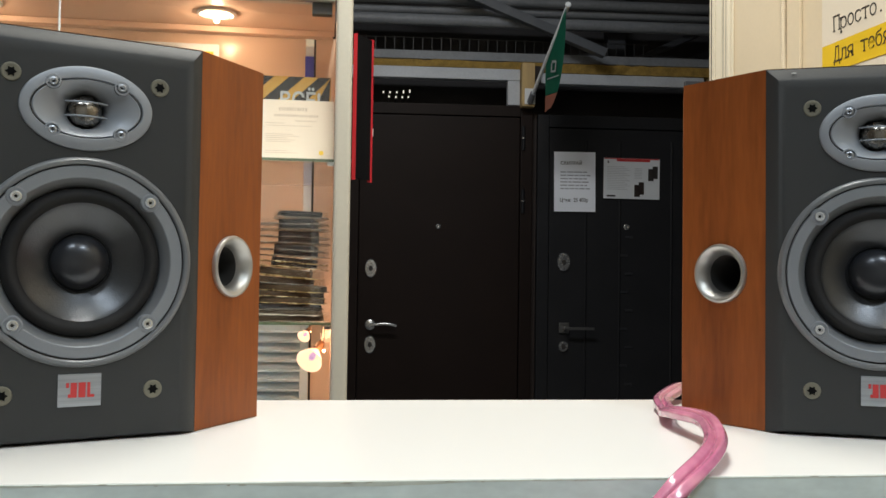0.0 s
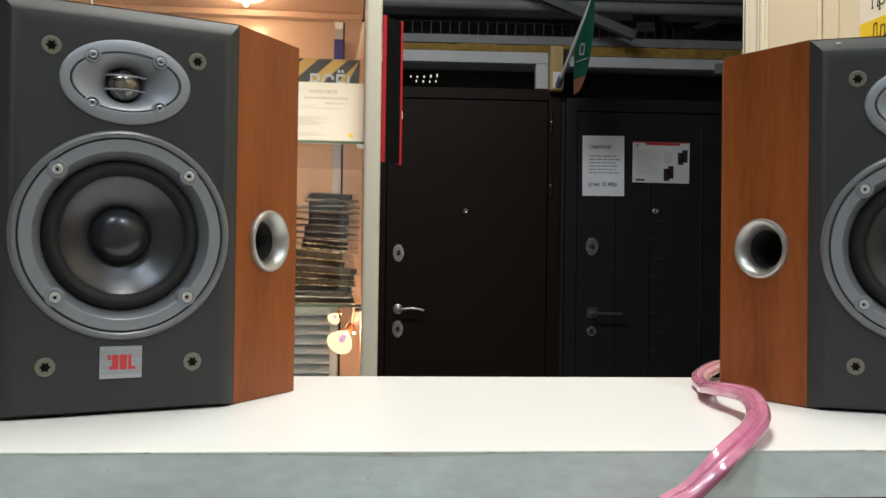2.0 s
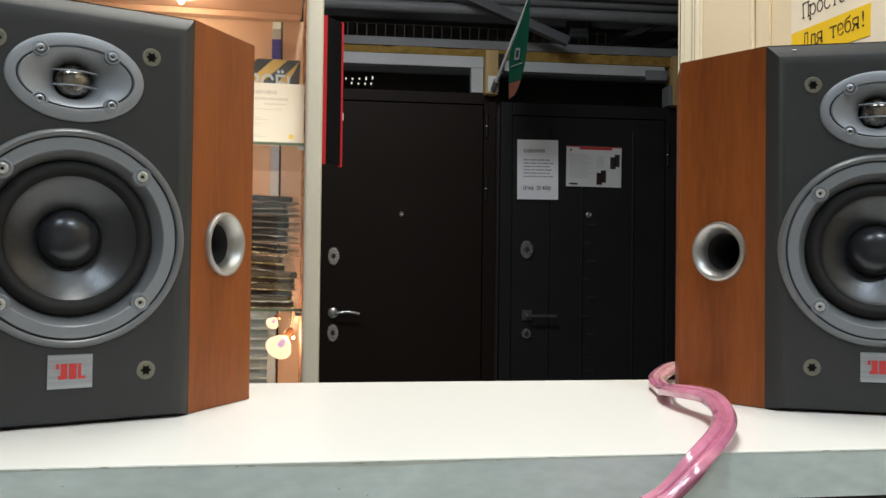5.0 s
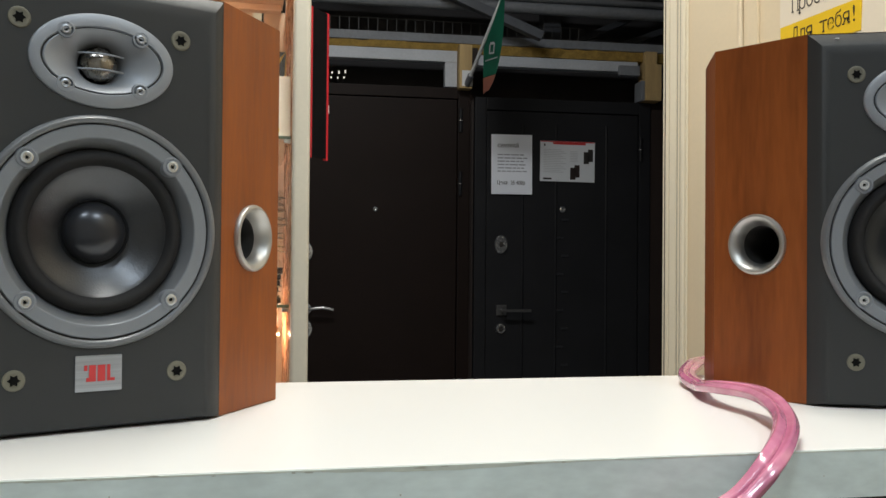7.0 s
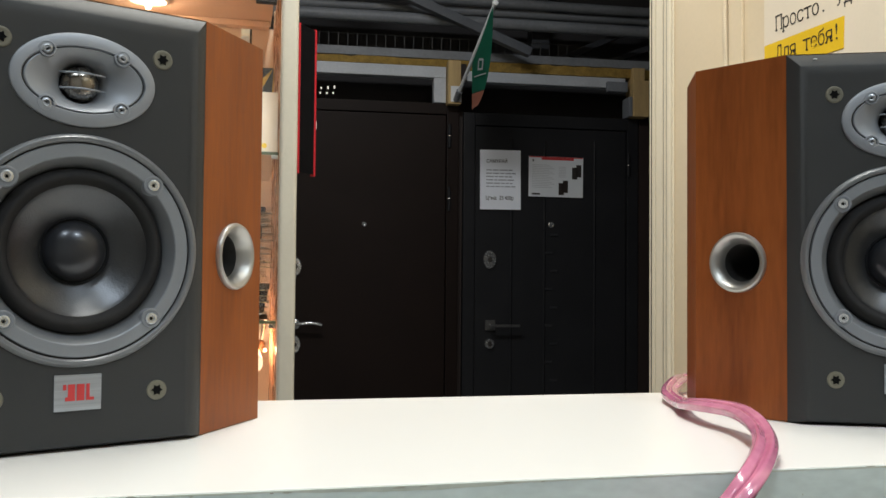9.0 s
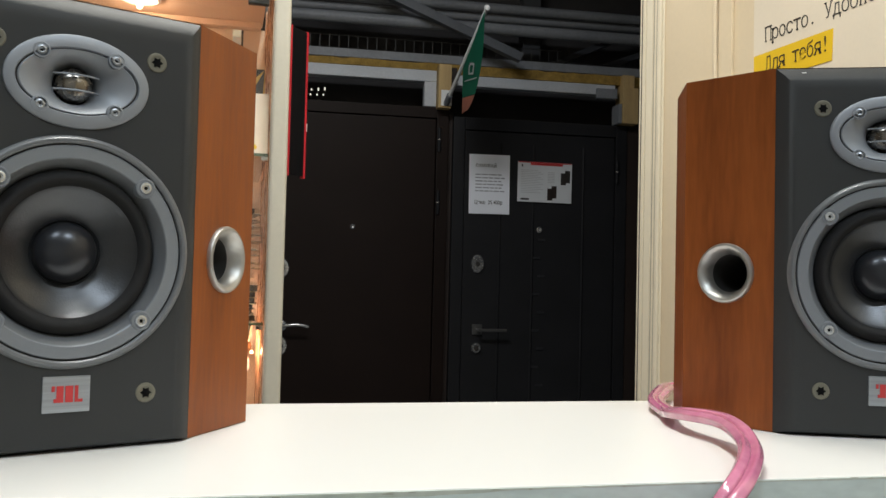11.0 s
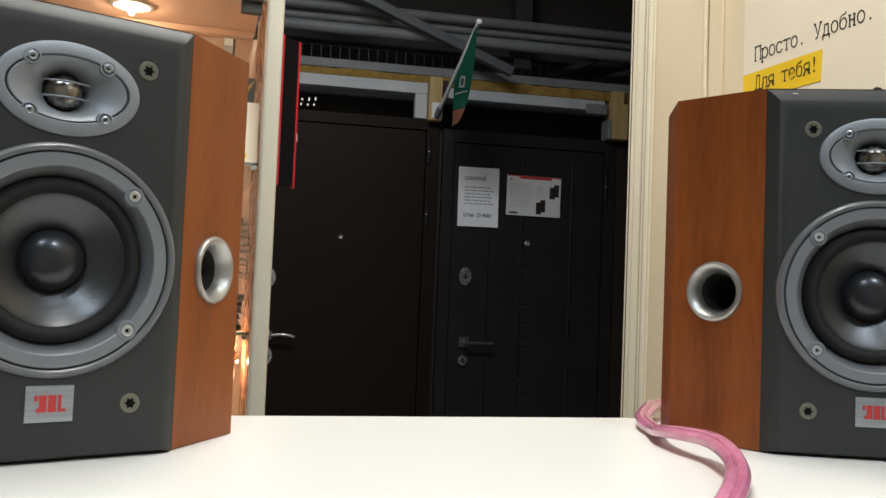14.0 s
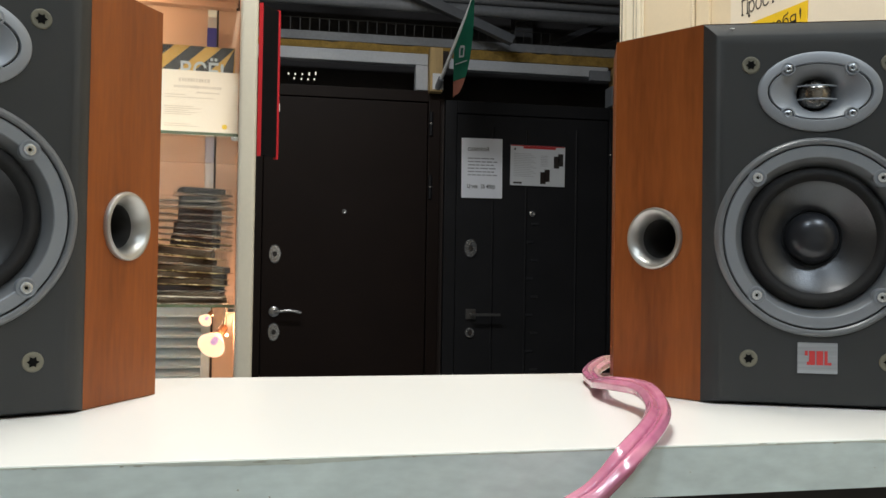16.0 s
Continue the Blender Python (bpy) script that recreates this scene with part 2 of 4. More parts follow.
def cuboid(x0, x1, y0, y1, z0, z1, bm=None):
    bm = bm or bmesh.new()
    v = [bm.verts.new(c) for c in ((x0, y0, z0), (x1, y0, z0), (x1, y1, z0), (x0, y1, z0),
                                   (x0, y0, z1), (x1, y0, z1), (x1, y1, z1), (x0, y1, z1))]
    for f in ((3, 2, 1, 0), (4, 5, 6, 7), (0, 1, 5, 4), (1, 2, 6, 5), (2, 3, 7, 6), (3, 0, 4, 7)):
        bm.faces.new([v[i] for i in f])
    return bm


def prism(outline, z0, z1, bm=None):
    """A plan outline of (x, y) raised from z0 to z1."""
    bm = bm or bmesh.new()
    low, high = [bm.verts.new((x, y, z0)) for x, y in outline], [bm.verts.new((x, y, z1)) for x, y in outline]
    bm.faces.new(low[::-1]), bm.faces.new(high)
    for i in range(len(outline)):
        j = (i + 1) % len(outline)
        bm.faces.new((low[i], low[j], high[j], high[i]))
    return bm


def panel(outline, y0, y1, bm=None):
    """A front outline of (x, z) given depth from y0 to y1."""
    bm = bm or bmesh.new()
    near, far = [bm.verts.new((x, y0, z)) for x, z in outline], [bm.verts.new((x, y1, z)) for x, z in outline]
    bm.faces.new(near), bm.faces.new(far[::-1])
    for i in range(len(outline)):
        j = (i + 1) % len(outline)
        bm.faces.new((near[j], near[i], far[i], far[j]))
    return bm


def lathe(profile, steps=56, sx=1.0, sz=1.0, bm=None):
    """Turn (radius, y) round the y axis; a radius of 0 closes the end. sx, sz stretch it to an ellipse."""
    bm = bm or bmesh.new()
    rings = []
    for r, y in profile:
        if r == 0:
            rings.append([bm.verts.new((0, y, 0))])
        else:
            rings.append([bm.verts.new((r * sx * math.cos(2 * math.pi * k / steps), y, r * sz * math.sin(2 * math.pi * k / steps)))
                          for k in range(steps)])
    for a, b in zip(rings, rings[1:]):
        for k in range(steps):
            j = (k + 1) % steps
            some = [a[k % len(a)], a[j % len(a)], b[j % len(b)], b[k % len(b)]]
            some = [v for i, v in enumerate(some) if v not in some[:i]]
            if len(some) > 2:
                bm.faces.new(some)
    return bm


def spline(points, n=10):
    """A smooth line through the points."""
    pts = [Vector(p) for p in points]
    pts = [2 * pts[0] - pts[1]] + pts + [2 * pts[-1] - pts[-2]]
    out = []
    for i in range(1, len(pts) - 2):
        p0, p1, p2, p3 = pts[i - 1:i + 3]
        for k in range(n):
            t = k / n
            out.append(0.5 * (2 * p1 + (p2 - p0) * t + (2 * p0 - 5 * p1 + 4 * p2 - p3) * t * t + (3 * p1 - p0 - 3 * p2 + p3) * t ** 3))
    return out + [pts[-2]]


def tube(line, r, sides=12, bm=None, radii=None):
    bm = bm or bmesh.new()
    rings, up = [], Vector((0, 0, 1))
    for i, p in enumerate(line):
        d = (line[min(i + 1, len(line) - 1)] - line[max(i - 1, 0)]).normalized()
        side = d.cross(up)
        side = side.normalized() if side.length > 0.1 else d.cross(Vector((1, 0, 0))).normalized()
        over = side.cross(d)
        rr = radii[i] if radii else r
        rings.append([bm.verts.new(p + rr * (math.cos(2 * math.pi * k / sides) * side + math.sin(2 * math.pi * k / sides) * over))
                      for k in range(sides)])
    for a, b in zip(rings, rings[1:]):
        for k in range(sides):
            bm.faces.new((a[k], a[(k + 1) % sides], b[(k + 1) % sides], b[k]))
    bm.faces.new(rings[0][::-1]), bm.faces.new(rings[-1])
    return bm


def holed(width, bands, place, bm=None, steps=48):
    """A plate in bands (v0, v1, hole) up its height, hole being None or (u, v, ru, rv); place(u, v) puts it into space."""
    bm = bm or bmesh.new()
    w = width / 2
    for v0, v1, hole in bands:
        if hole is None:
            bm.faces.new([bm.verts.new(place(*p)) for p in ((-w, v0), (w, v0), (w, v1), (-w, v1))])
            continue
        cu, cv, ru, rv = hole
        ways = sorted([2 * math.pi * k / steps for k in range(steps)] +
                      [math.atan2(v - cv, u - cu) % (2 * math.pi) for u in (-w, w) for v in (v0, v1)])
        inner, outer = [], []
        for a in ways:
            c, s = math.cos(a), math.sin(a)
            inner.append(bm.verts.new(place(cu + ru * c, cv + rv * s)))
            k = min(((w - cu) if c > 0 else (-w - cu)) / c if abs(c) > 1e-9 else 9, ((v1 - cv) if s > 0 else (v0 - cv)) / s if abs(s) > 1e-9 else 9)
            outer.append(bm.verts.new(place(cu + k * c, cv + k * s)))
        for i in range(len(ways)):
            j = (i + 1) % len(ways)
            bm.faces.new((inner[i], outer[i], outer[j], inner[j]))
    bmesh.ops.remove_doubles(bm, verts=list(bm.verts), dist=1e-6)
    return bm


def lettering(text, size, mat, name="lettering", parent=None, m=None, extrude=0.0003, squeeze=1.0, weight=-0.011):
    c = bpy.data.curves.new(name, "FONT")
    c.body, c.size, c.extrude, c.offset = text, size, extrude, weight * size
    tmp = new("tmp", c)
    me = bpy.data.meshes.new_from_object(tmp.evaluated_get(bpy.context.evaluated_depsgraph_get()))
    bpy.data.objects.remove(tmp)
    bpy.data.curves.remove(c)
    me.name = name
    me.materials.clear()
    me.materials.append(mat)
    ob = new(name, me)
    ob.matrix_basis = (m or Matrix()) @ Matrix.Diagonal((squeeze, 1, 1, 1))
    if parent:
        ob.parent = parent
    return ob


def word(text, size, mat, parent, m, squeeze=1.0, weight=-0.011):
    """Lettering in which the Cyrillic en is drawn from two stems and a bar."""
    x, stroke, height = 0.0, (0.088 + 2.0 * weight) * size, 0.53 * size
    pieces = text.split("н")
    for i, piece in enumerate(pieces):
        if piece:
            ob = lettering(piece, size, mat, parent=parent, m=m @ Matrix.Translation((x, 0, 0)), squeeze=squeeze, weight=weight)
            x += squeeze * max(v.co.x for v in ob.data.vertices) + 0.075 * size * squeeze
        if i < len(pieces) - 1:
            bm, w = bmesh.new(), 0.42 * size * squeeze
            for a, b, c, d in ((0, stroke, 0, height), (w - stroke, w, 0, height), (stroke, w - stroke, (height - stroke) / 2, (height + stroke) / 2)):
                cuboid(a, b, c, d, -0.0003, 0.0003, bm)
            part("lettering", bm, mat, parent, m=m @ Matrix.Translation((x, 0, 0)))
            x += w + 0.075 * size * squeeze


SLABS = {"П": ("lb", "rb", "lt", "rt"), "р": ("ld", "lx"), "т": ("cb", "lx", "rx"), "У": ("lt", "rt"), "н": ("lb", "rb", "lx", "rx"), "Д": ("lb", "rb"), "л": ("lb", "rb"), "я": ("rb", "lb"), "д": ("lb", "rb")}


def typed(text, size, pitch, mat, parent, m, weight=-0.013):
    """Typewriter lettering: one letter to a step, with slab serifs on the stems."""
    stroke = (0.088 + 2.0 * weight) * size
    heights = {"b": 0.0, "t": 0.70 * size, "x": 0.515 * size, "d": -0.155 * size}
    for i, c in enumerate(text):
        if c == " ":
            continue
        middle = (i + 0.5) * pitch
        w = 0.30 * size
        if c == "н":
            bm = bmesh.new()
            for p, q, r, t in ((-w / 2, -w / 2 + stroke, 0, 0.53 * size), (w / 2 - stroke, w / 2, 0, 0.53 * size), (-w / 2 + stroke, w / 2 - stroke, 0.25 * size, 0.25 * size + stroke)):
                cuboid(middle + p, middle + q, r, t, -0.0003, 0.0003, bm)
            part("lettering", bm, mat, parent, m=m)
        else:
            ob = lettering(c, size, mat, parent=parent, weight=weight)
            xs = [v.co.x for v in ob.data.vertices]
            wide = max(xs) - min(xs)
            squeeze = min(1.0, 0.86 * pitch / wide) if c not in ".!" else 1.0
            w = wide * squeeze
            ob.matrix_basis = m @ Matrix.Translation((middle - w / 2 - min(xs) * squeeze, 0, 0)) @ Matrix.Diagonal((squeeze, 1, 1, 1))
        for where, level in SLABS.get(c, ()):
            x = middle + {"l": -w / 2 + stroke / 2, "r": w / 2 - stroke / 2, "c": 0.0}[where]
            z, half = heights[level], 0.062 * size
            up = -1 if level in "tx" else 1
            part("serif", cuboid(x - half, x + half, min(z, z + up * 0.05 * size), max(z, z + up * 0.05 * size), -0.0004, 0.0004), mat, parent, m=m)


def thing(name, m, label, category, group="", kind=""):
    ob = new(name)
    ob.empty_display_size = 0.05
    ob.matrix_basis = m
    return tagged(ob, label, category, group, kind)


def solid(name, bm, mat, label, category="", kind="", bevel=0.0, smooth=False, m=None, group=""):
    return tagged(part(name, bm, mat, None, "", m, smooth, bevel), label, category, group, kind)


def about(x, y, angle):
    return pose(x, y, 0, 0, 0, angle)


# ---------------------------------------------------------------- structure
SHELF = 1.15
DOORS = 3.97
solid("floor", cuboid(-4.0, 4.6, -3.0, 6.0, -0.1, 0.0), M_FLOOR, "plain grey shop floor", kind="structure")
solid("ceiling_room", cuboid(-2.0, 1.7, -2.9, 1.30, 2.80, 2.9), M_CEIL, "white ceiling of the small shop", kind="structure")
solid("ceiling_hall", cuboid(-4.0, 4.6, 1.30, 6.0, 3.6, 3.7), M_DARKWALL, "near-black hall ceiling, the dark of the hall in its colour", kind="structure")
solid("wall_south", cuboid(-2.0, 1.7, -2.9, -2.8, 0, 2.8), M_CEIL, "white shop wall", kind="structure")
# Unseen west wall, kept dark so less light comes from the left.
solid("wall_west", cuboid(-2.0, -1.9, -2.8, 1.30, 0, 2.8), M_BROWNWALL, "unseen brown wall, dark to cut light from the left", kind="structure")
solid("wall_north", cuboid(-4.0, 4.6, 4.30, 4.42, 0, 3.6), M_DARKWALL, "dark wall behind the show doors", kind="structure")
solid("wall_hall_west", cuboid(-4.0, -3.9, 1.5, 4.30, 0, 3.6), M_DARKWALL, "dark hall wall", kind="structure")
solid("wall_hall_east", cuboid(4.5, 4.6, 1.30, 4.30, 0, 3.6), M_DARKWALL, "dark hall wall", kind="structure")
solid("lintel", cuboid(-2.0, 0.70, 1.20, 1.32, 2.25, 3.6), M_WALL, "cream panel over the shop opening", kind="structure")
solid("wall_cabinet_back", cuboid(-4.0, -0.16, 1.56, 1.62, 0, 3.6), M_WALL, "cream panel behind the display cabinet", kind="structure")

# the right-hand wall, in its own axes: u runs along it towards the viewer, w out of it
WALL = pose(0.741, 0.843, 0, 0, 0, math.degrees(math.atan2(-0.225, 0.038)))
wall_east = solid("wall_east", cuboid(-0.3075, 3.6, 0.0, 0.10, 0, 2.8), M_WALL, "cream panelled shop wall with a printed poster", kind="structure", m=WALL)
solid("wall_east_end", cuboid(0.778, 4.6, 1.245, 1.33, 0, 3.6), M_DARKWALL, "back of the shop wall", kind="structure")


def casing():
    """A moulded casing that ends the wall at the opening."""
    outline = [(-0.3760, 0.16), (-0.3760, -0.009), (-0.3735, -0.011), (-0.3640, -0.011), (-0.3630, 0.014), (-0.3600, 0.014), (-0.3590, -0.0105), (-0.3385, -0.0095),
               (-0.3375, 0.018), (-0.3325, 0.018), (-0.3315, -0.0085), (-0.3268, -0.0085), (-0.3260, 0.012), (-0.3230, 0.012), (-0.3220, -0.0085), (-0.3140, -0.0100), (-0.3090, -0.007), (-0.3080, 0.16)]
    ob = solid("trim", prism([(u, 0.6 * w - 0.001) for u, w in outline], 0, 2.78), M_FRAME, "cream moulded casing at the edge of the opening", kind="structure", m=WALL)
    part("edge_strip", cuboid(-0.3805, -0.3762, -0.0056, 0.09, 0, 2.78), M_INK, ob, "thin dark gasket")
    part("outer_bead", cuboid(-0.3842, -0.3808, -0.0068, 0.09, 0, 2.78), M_FRAME, ob, "thin pale outer bead")
    # Grey strips in the grooves stand in for their shadow lines.
    for u in (-0.3616, -0.3350, -0.3245):
        part("groove_line", cuboid(u - 0.0012, u + 0.0012, -0.0052, 0.002, 0, 2.78), M_GROOVE, ob, "grey strip painted as shade in the groove")
    part("bead", tube([Vector((-0.304, -0.002, 0)), Vector((-0.304, -0.002, 2.78))], 0.002, 8), M_FRAME, ob, smooth=True)
    return ob


casing()
trunking = solid("cable_trunking", cuboid(-0.121, -0.0835, -0.007, -0.001, 0, 2.78), M_WALL, "cream plastic cable trunking on the wall", "trunking", bevel=0.0015, m=WALL)


def conduit():
    line = spline([(-0.127, -0.008, 2.78), (-0.128, -0.008, 2.2), (-0.130, -0.008, 1.85), (-0.129, -0.008, 1.70), (-0.1265, -0.008, 1.55), (-0.126, -0.008, 1.1), (-0.126, -0.008, 0.4)], 60)
    radii = [0.0051 + 0.0006 * (i % 2) for i in range(len(line))]
    return solid("corrugated_conduit", tube(line, 0.005, 10, radii=radii), M_CONDUIT, "cream corrugated conduit down the wall", "conduit", smooth=False, m=WALL)


conduit()


def poster():
    base = thing("poster", WALL, "large white poster with black slogan and yellow strip", "poster")
    part("sheet", cuboid(-0.028, 0.62, -0.0030, -0.0005, 1.33, 2.02), M_POSTER, base)
    strip = panel([(-0.0262, 1.594), (0.1545, 1.594), (0.1565, 1.6445), (-0.0262, 1.6415)], -0.0040, -0.0031)
    part("yellow_strip", strip, M_YELLOW, base, "yellow highlighted strip")
    face = lambda u, z, w=-0.0035: Matrix.Translation((u, w, z)) @ pose(0, 0, 0, 90, 0, 0)
    tilted = lambda u, z, w: Matrix.Translation((u, w, z)) @ pose(0, 0, 0, 0, -1.2, 0) @ pose(0, 0, 0, 90, 0, 0)
    typed("Просто. Удобно.", 0.0372, 0.0171, M_INK, base, tilted(0.0012, 1.6606, -0.0035))
    typed("Для тебя!", 0.0372, 0.0162, M_INK, base, tilted(0.0035, 1.6082, -0.0045))
    dot = panel([(0.262 + 0.016 * math.cos(a * 0.2618), 1.540 + 0.022 * math.sin(a * 0.2618)) for a in range(24)], -0.0040, -0.0031)
    part("printed_spot", dot, M_INK, base)
    part("yellow_patch", panel([(0.279, 1.500), (0.360, 1.500), (0.360, 1.553), (0.279, 1.550)], -0.0040, -0.0031), M_YELLOW, base, "yellow printed patch")
    return base


poster()


# ---------------------------------------------------------------- the white shelf
def white_shelf():
    base = thing("wall_shelf", pose(0, -0.1735, SHELF, 0, 0, 2.2), "white laminate shelf board with worn greenish front edge", "shelf")
    part("board", cuboid(-1.30, 0.74, 0.0012, 0.2500, -0.022, 0.0), M_SHELF, base, "white laminate board", bevel=0.0006)
    part("edge_band", cuboid(-1.30, 0.74, 0.0, 0.0011, -0.0218, -0.0004), M_EDGE, base, "worn pale grey-green edge band")
    rnd = random.Random(5)
    bm = bmesh.new()
    for _ in range(46):
        u, w = rnd.uniform(-0.5, 0.5), rnd.uniform(0.0006, 0.0022)
        h = rnd.choice((rnd.uniform(-0.0012, -0.0003), rnd.uniform(-0.0012, -0.0003), rnd.uniform(-0.02, -0.002)))
        r = rnd.uniform(0.00015, 0.00035)
        line = [(u + w * math.cos(a * 0.785) * (1 + 0.4 * rnd.random()), h + r * math.sin(a * 0.785)) for a in range(8)]
        if h > -0.0015:
            panel(line, -0.0001, 0.0002, bm)
        else:
            panel([(u + r * 1.2 * math.cos(a * 0.785), h + r * math.sin(a * 0.785)) for a in range(8)], -0.0003, 0.0002, bm)
    tagged(part("edge_wear", bm, M_SCUFF, base, "brownish chips along the edge"), kind="stuff")
    top, n = [(-1.30, -0.0003), (0.74, -0.0003)], 420
    low = [(0.74 - 2.04 * k / n, -0.0009 - 0.0007 * max(0.0, math.sin(k * 0.21) + math.sin(k * 0.083 + 1)) - rnd.uniform(0, 0.0004)) for k in range(n + 1)]
    part("worn_line", panel(top + low, -0.00006, 0.0002), M_WORN, base, "dull olive wear line along the edge")
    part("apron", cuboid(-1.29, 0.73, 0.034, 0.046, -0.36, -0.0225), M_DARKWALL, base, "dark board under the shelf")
    for x in (-0.9, -0.35, 0.12, 0.52):
        bm = panel([(x - 0.011, -0.0225), (x + 0.011, -0.0225), (x + 0.011, -0.06), (x - 0.011, -0.10)], 0.047, 0.24)
        part("bracket", bm, M_GREYBAR, base, "grey steel bracket")
    for x in (-1.25, 0.66):
        part("leg", cuboid(x - 0.02, x + 0.02, 0.19, 0.23, -SHELF, -0.0225), M_GREYBAR, base, "grey steel upright")
    return base


white_shelf()


# ---------------------------------------------------------------- loudspeakers
HALF, HEIGHT, FLARE, BACK, DEEP, NOSE = 0.0624, 0.2192, 0.0481, 0.0368, 0.050, 0.0078
WOOF, TWEET, FRONT, INSET = 0.0954, 0.1774, 0.0, -0.0060


def screw(parent, x, z, y, r=0.0034, mat=None):
    head = lathe([(r, y + 0.002), (r, y - 0.0003), (r * 0.90, y - 0.0009), (r * 0.6, y - 0.0012), (r * 0.50, y - 0.0011), (r * 0.48, y - 0.0003), (0, y - 0.0003)], 16)
    ob = part("screw", head, mat or M_SCREW, parent, "bright socket screw", Matrix.Translation((x, 0, z)), True)
    star = [((r * 0.36 if k % 2 == 0 else r * 0.18) * math.cos(k * math.pi / 6), (r * 0.36 if k % 2 == 0 else r * 0.18) * math.sin(k * math.pi / 6)) for k in range(12)]
    part("drive", panel(star, y - 0.0008, y - 0.0004), M_BLACK, ob)
    return ob


def loudspeaker(m):
    sp = thing("bookshelf_speaker", m, "compact speaker with charcoal front and cherry-veneered flared sides", "speaker", "pair of speakers on the shelf")
    # veneered body: flared cheeks with port holes, then straight sides
    bm = bmesh.new()
    long = math.hypot(FLARE, BACK)
    for s in (-1, 1):
        def place(u, v, s=s):
            k = u / long + 0.5
            return (s * (HALF + k * FLARE), k * BACK, v)
        holed(long, [(0, 0.066, None), (0.066, 0.128, (0.0009, 0.0946, 0.0165, 0.0165)), (0.128, HEIGHT, None)], place, bm, 40)
    wide = HALF + FLARE
    for a, b in (((wide, BACK), (wide, BACK + DEEP)), ((wide, BACK + DEEP), (-wide, BACK + DEEP)), ((-wide, BACK + DEEP), (-wide, BACK))):
        bm.faces.new([bm.verts.new((*a, 0)), bm.verts.new((*b, 0)), bm.verts.new((*b, HEIGHT)), bm.verts.new((*a, HEIGHT))])
    ring = [(-HALF, 0), (HALF, 0), (wide, BACK), (wide, BACK + DEEP), (-wide, BACK + DEEP), (-wide, BACK)]
    for z in (0, HEIGHT):
        bm.faces.new([bm.verts.new((x, y, z)) for x, y in ring])
    bmesh.ops.remove_doubles(bm, verts=list(bm.verts), dist=1e-5)
    part("cabinet_body", bm, M_WOOD, sp, "reddish cherry wood veneer")
    # charcoal baffle with sloping borders and cut-outs
    bm = bmesh.new()
    side, top, low = 0.0115, 0.0148, 0.003
    fw, fy, lip = HALF - side, -NOSE, 0.0025
    holed(2 * (fw - lip), [(low + lip, 0.0385, None), (0.0385, 0.1495, (0, WOOF, 0.0495, 0.0495)), (0.1495, 0.2000, (0, TWEET, 0.027, 0.015)), (0.2000, HEIGHT - top - lip, None)],
          lambda u, v: (u, fy, v), bm, 48)
    steps = (0.0, 0.12, 0.25, 0.38, 0.50, 0.62, 0.74, 0.85, 0.94, 1.0)
    rows = []
    for sx, upper in ((-1, 0), (1, 0), (1, 1), (-1, 1)):
        line = []
        for t in steps:
            y = 0.0002 + (fy - 0.0002) * (1 - (1 - t) ** 2.1)
            z = HEIGHT - 0.0003 - (top - 0.0003) * t if upper else low * t
            line.append((sx * (HALF - side * t), y, z))
        line.append((sx * (fw - lip), fy, HEIGHT - top - lip if upper else low + lip))
        rows.append(line)
    for i in range(4):
        a, b = rows[i], rows[(i + 1) % 4]
        for k in range(len(steps)):
            bm.faces.new([bm.verts.new(p) for p in (a[k], b[k], b[k + 1], a[k + 1])])
    bmesh.ops.remove_doubles(bm, verts=list(bm.verts), dist=1e-5)
    part("baffle", bm, M_BAFFLE, sp, "textured charcoal front baffle", smooth=True)
    # woofer
    at_w, at_t = Matrix.Translation((0, FRONT, WOOF)), Matrix.Translation((0, FRONT, TWEET))
    woofer = part("woofer", lathe([(0.0513, 0.002), (0.0513, -0.0086), (0.0509, -0.0092), (0.0453, -0.0092), (0.0447, -0.0087)], 96),
                  M_GREY, sp, "grey cast woofer basket ring", at_w, True)
    part("recess", lathe([(0.0449, -0.0089), (0.0442, -0.0078), (0.0428, -0.0058), (0.0412, -0.0034), (0.0404, -0.0015), (0.0402, 0.0010)], 96), M_TRIM, woofer, "sloping recess inside the ring", None, True)
    part("trim_ring", lathe([(0.0561, 0.003), (0.0564, -0.0058), (0.0562, -0.0075), (0.0554, -0.0091), (0.0542, -0.0099), (0.0530, -0.0098), (0.0522, -0.0090), (0.0519, 0.0)], 96), M_TRIM, woofer,
         "rounded grey trim ring", None, True)
    dip = Matrix.Translation((0, INSET, 0))
    roll = [(0.0396 - 0.0080 * k / 12, 0.0026 - 0.0036 * math.sin(math.pi * k / 12)) for k in range(13)]
    part("surround", lathe([(0.0404, 0.005)] + roll + [(0.0308, 0.005)], 80), M_RUBBER, woofer, "black rubber half-roll surround", dip, True)
    part("cone", lathe([(0.0319, 0.0018), (0.0313, 0.0024)] + [(0.0313 - 0.0160 * k / 40, 0.0024 + 0.0112 * (k / 40) ** 0.9 + 0.00002 * (k % 2)) for k in range(1, 41)] + [(0.012, 0.016)], 80), M_CONE, woofer, "dark woven polypropylene cone", dip, True)
    part("dust_cap", lathe([(0.0153, 0.0145), (0.0149, 0.0128)] + [(0.0147 * math.cos(a * 0.0785), 0.0128 - 0.0098 * math.sin(a * 0.0785)) for a in range(1, 20)] + [(0, 0.0030)], 64), M_CAP, woofer,
         "satin black dust cap", dip, True)
    part("cap_ring", lathe([(0.0168, 0.0138), (0.0166, 0.0122), (0.0163, 0.0118), (0.0160, 0.0121), (0.0158, 0.0142)], 64), M_CONE, woofer, "thin glued ring round the dust cap", dip, True)
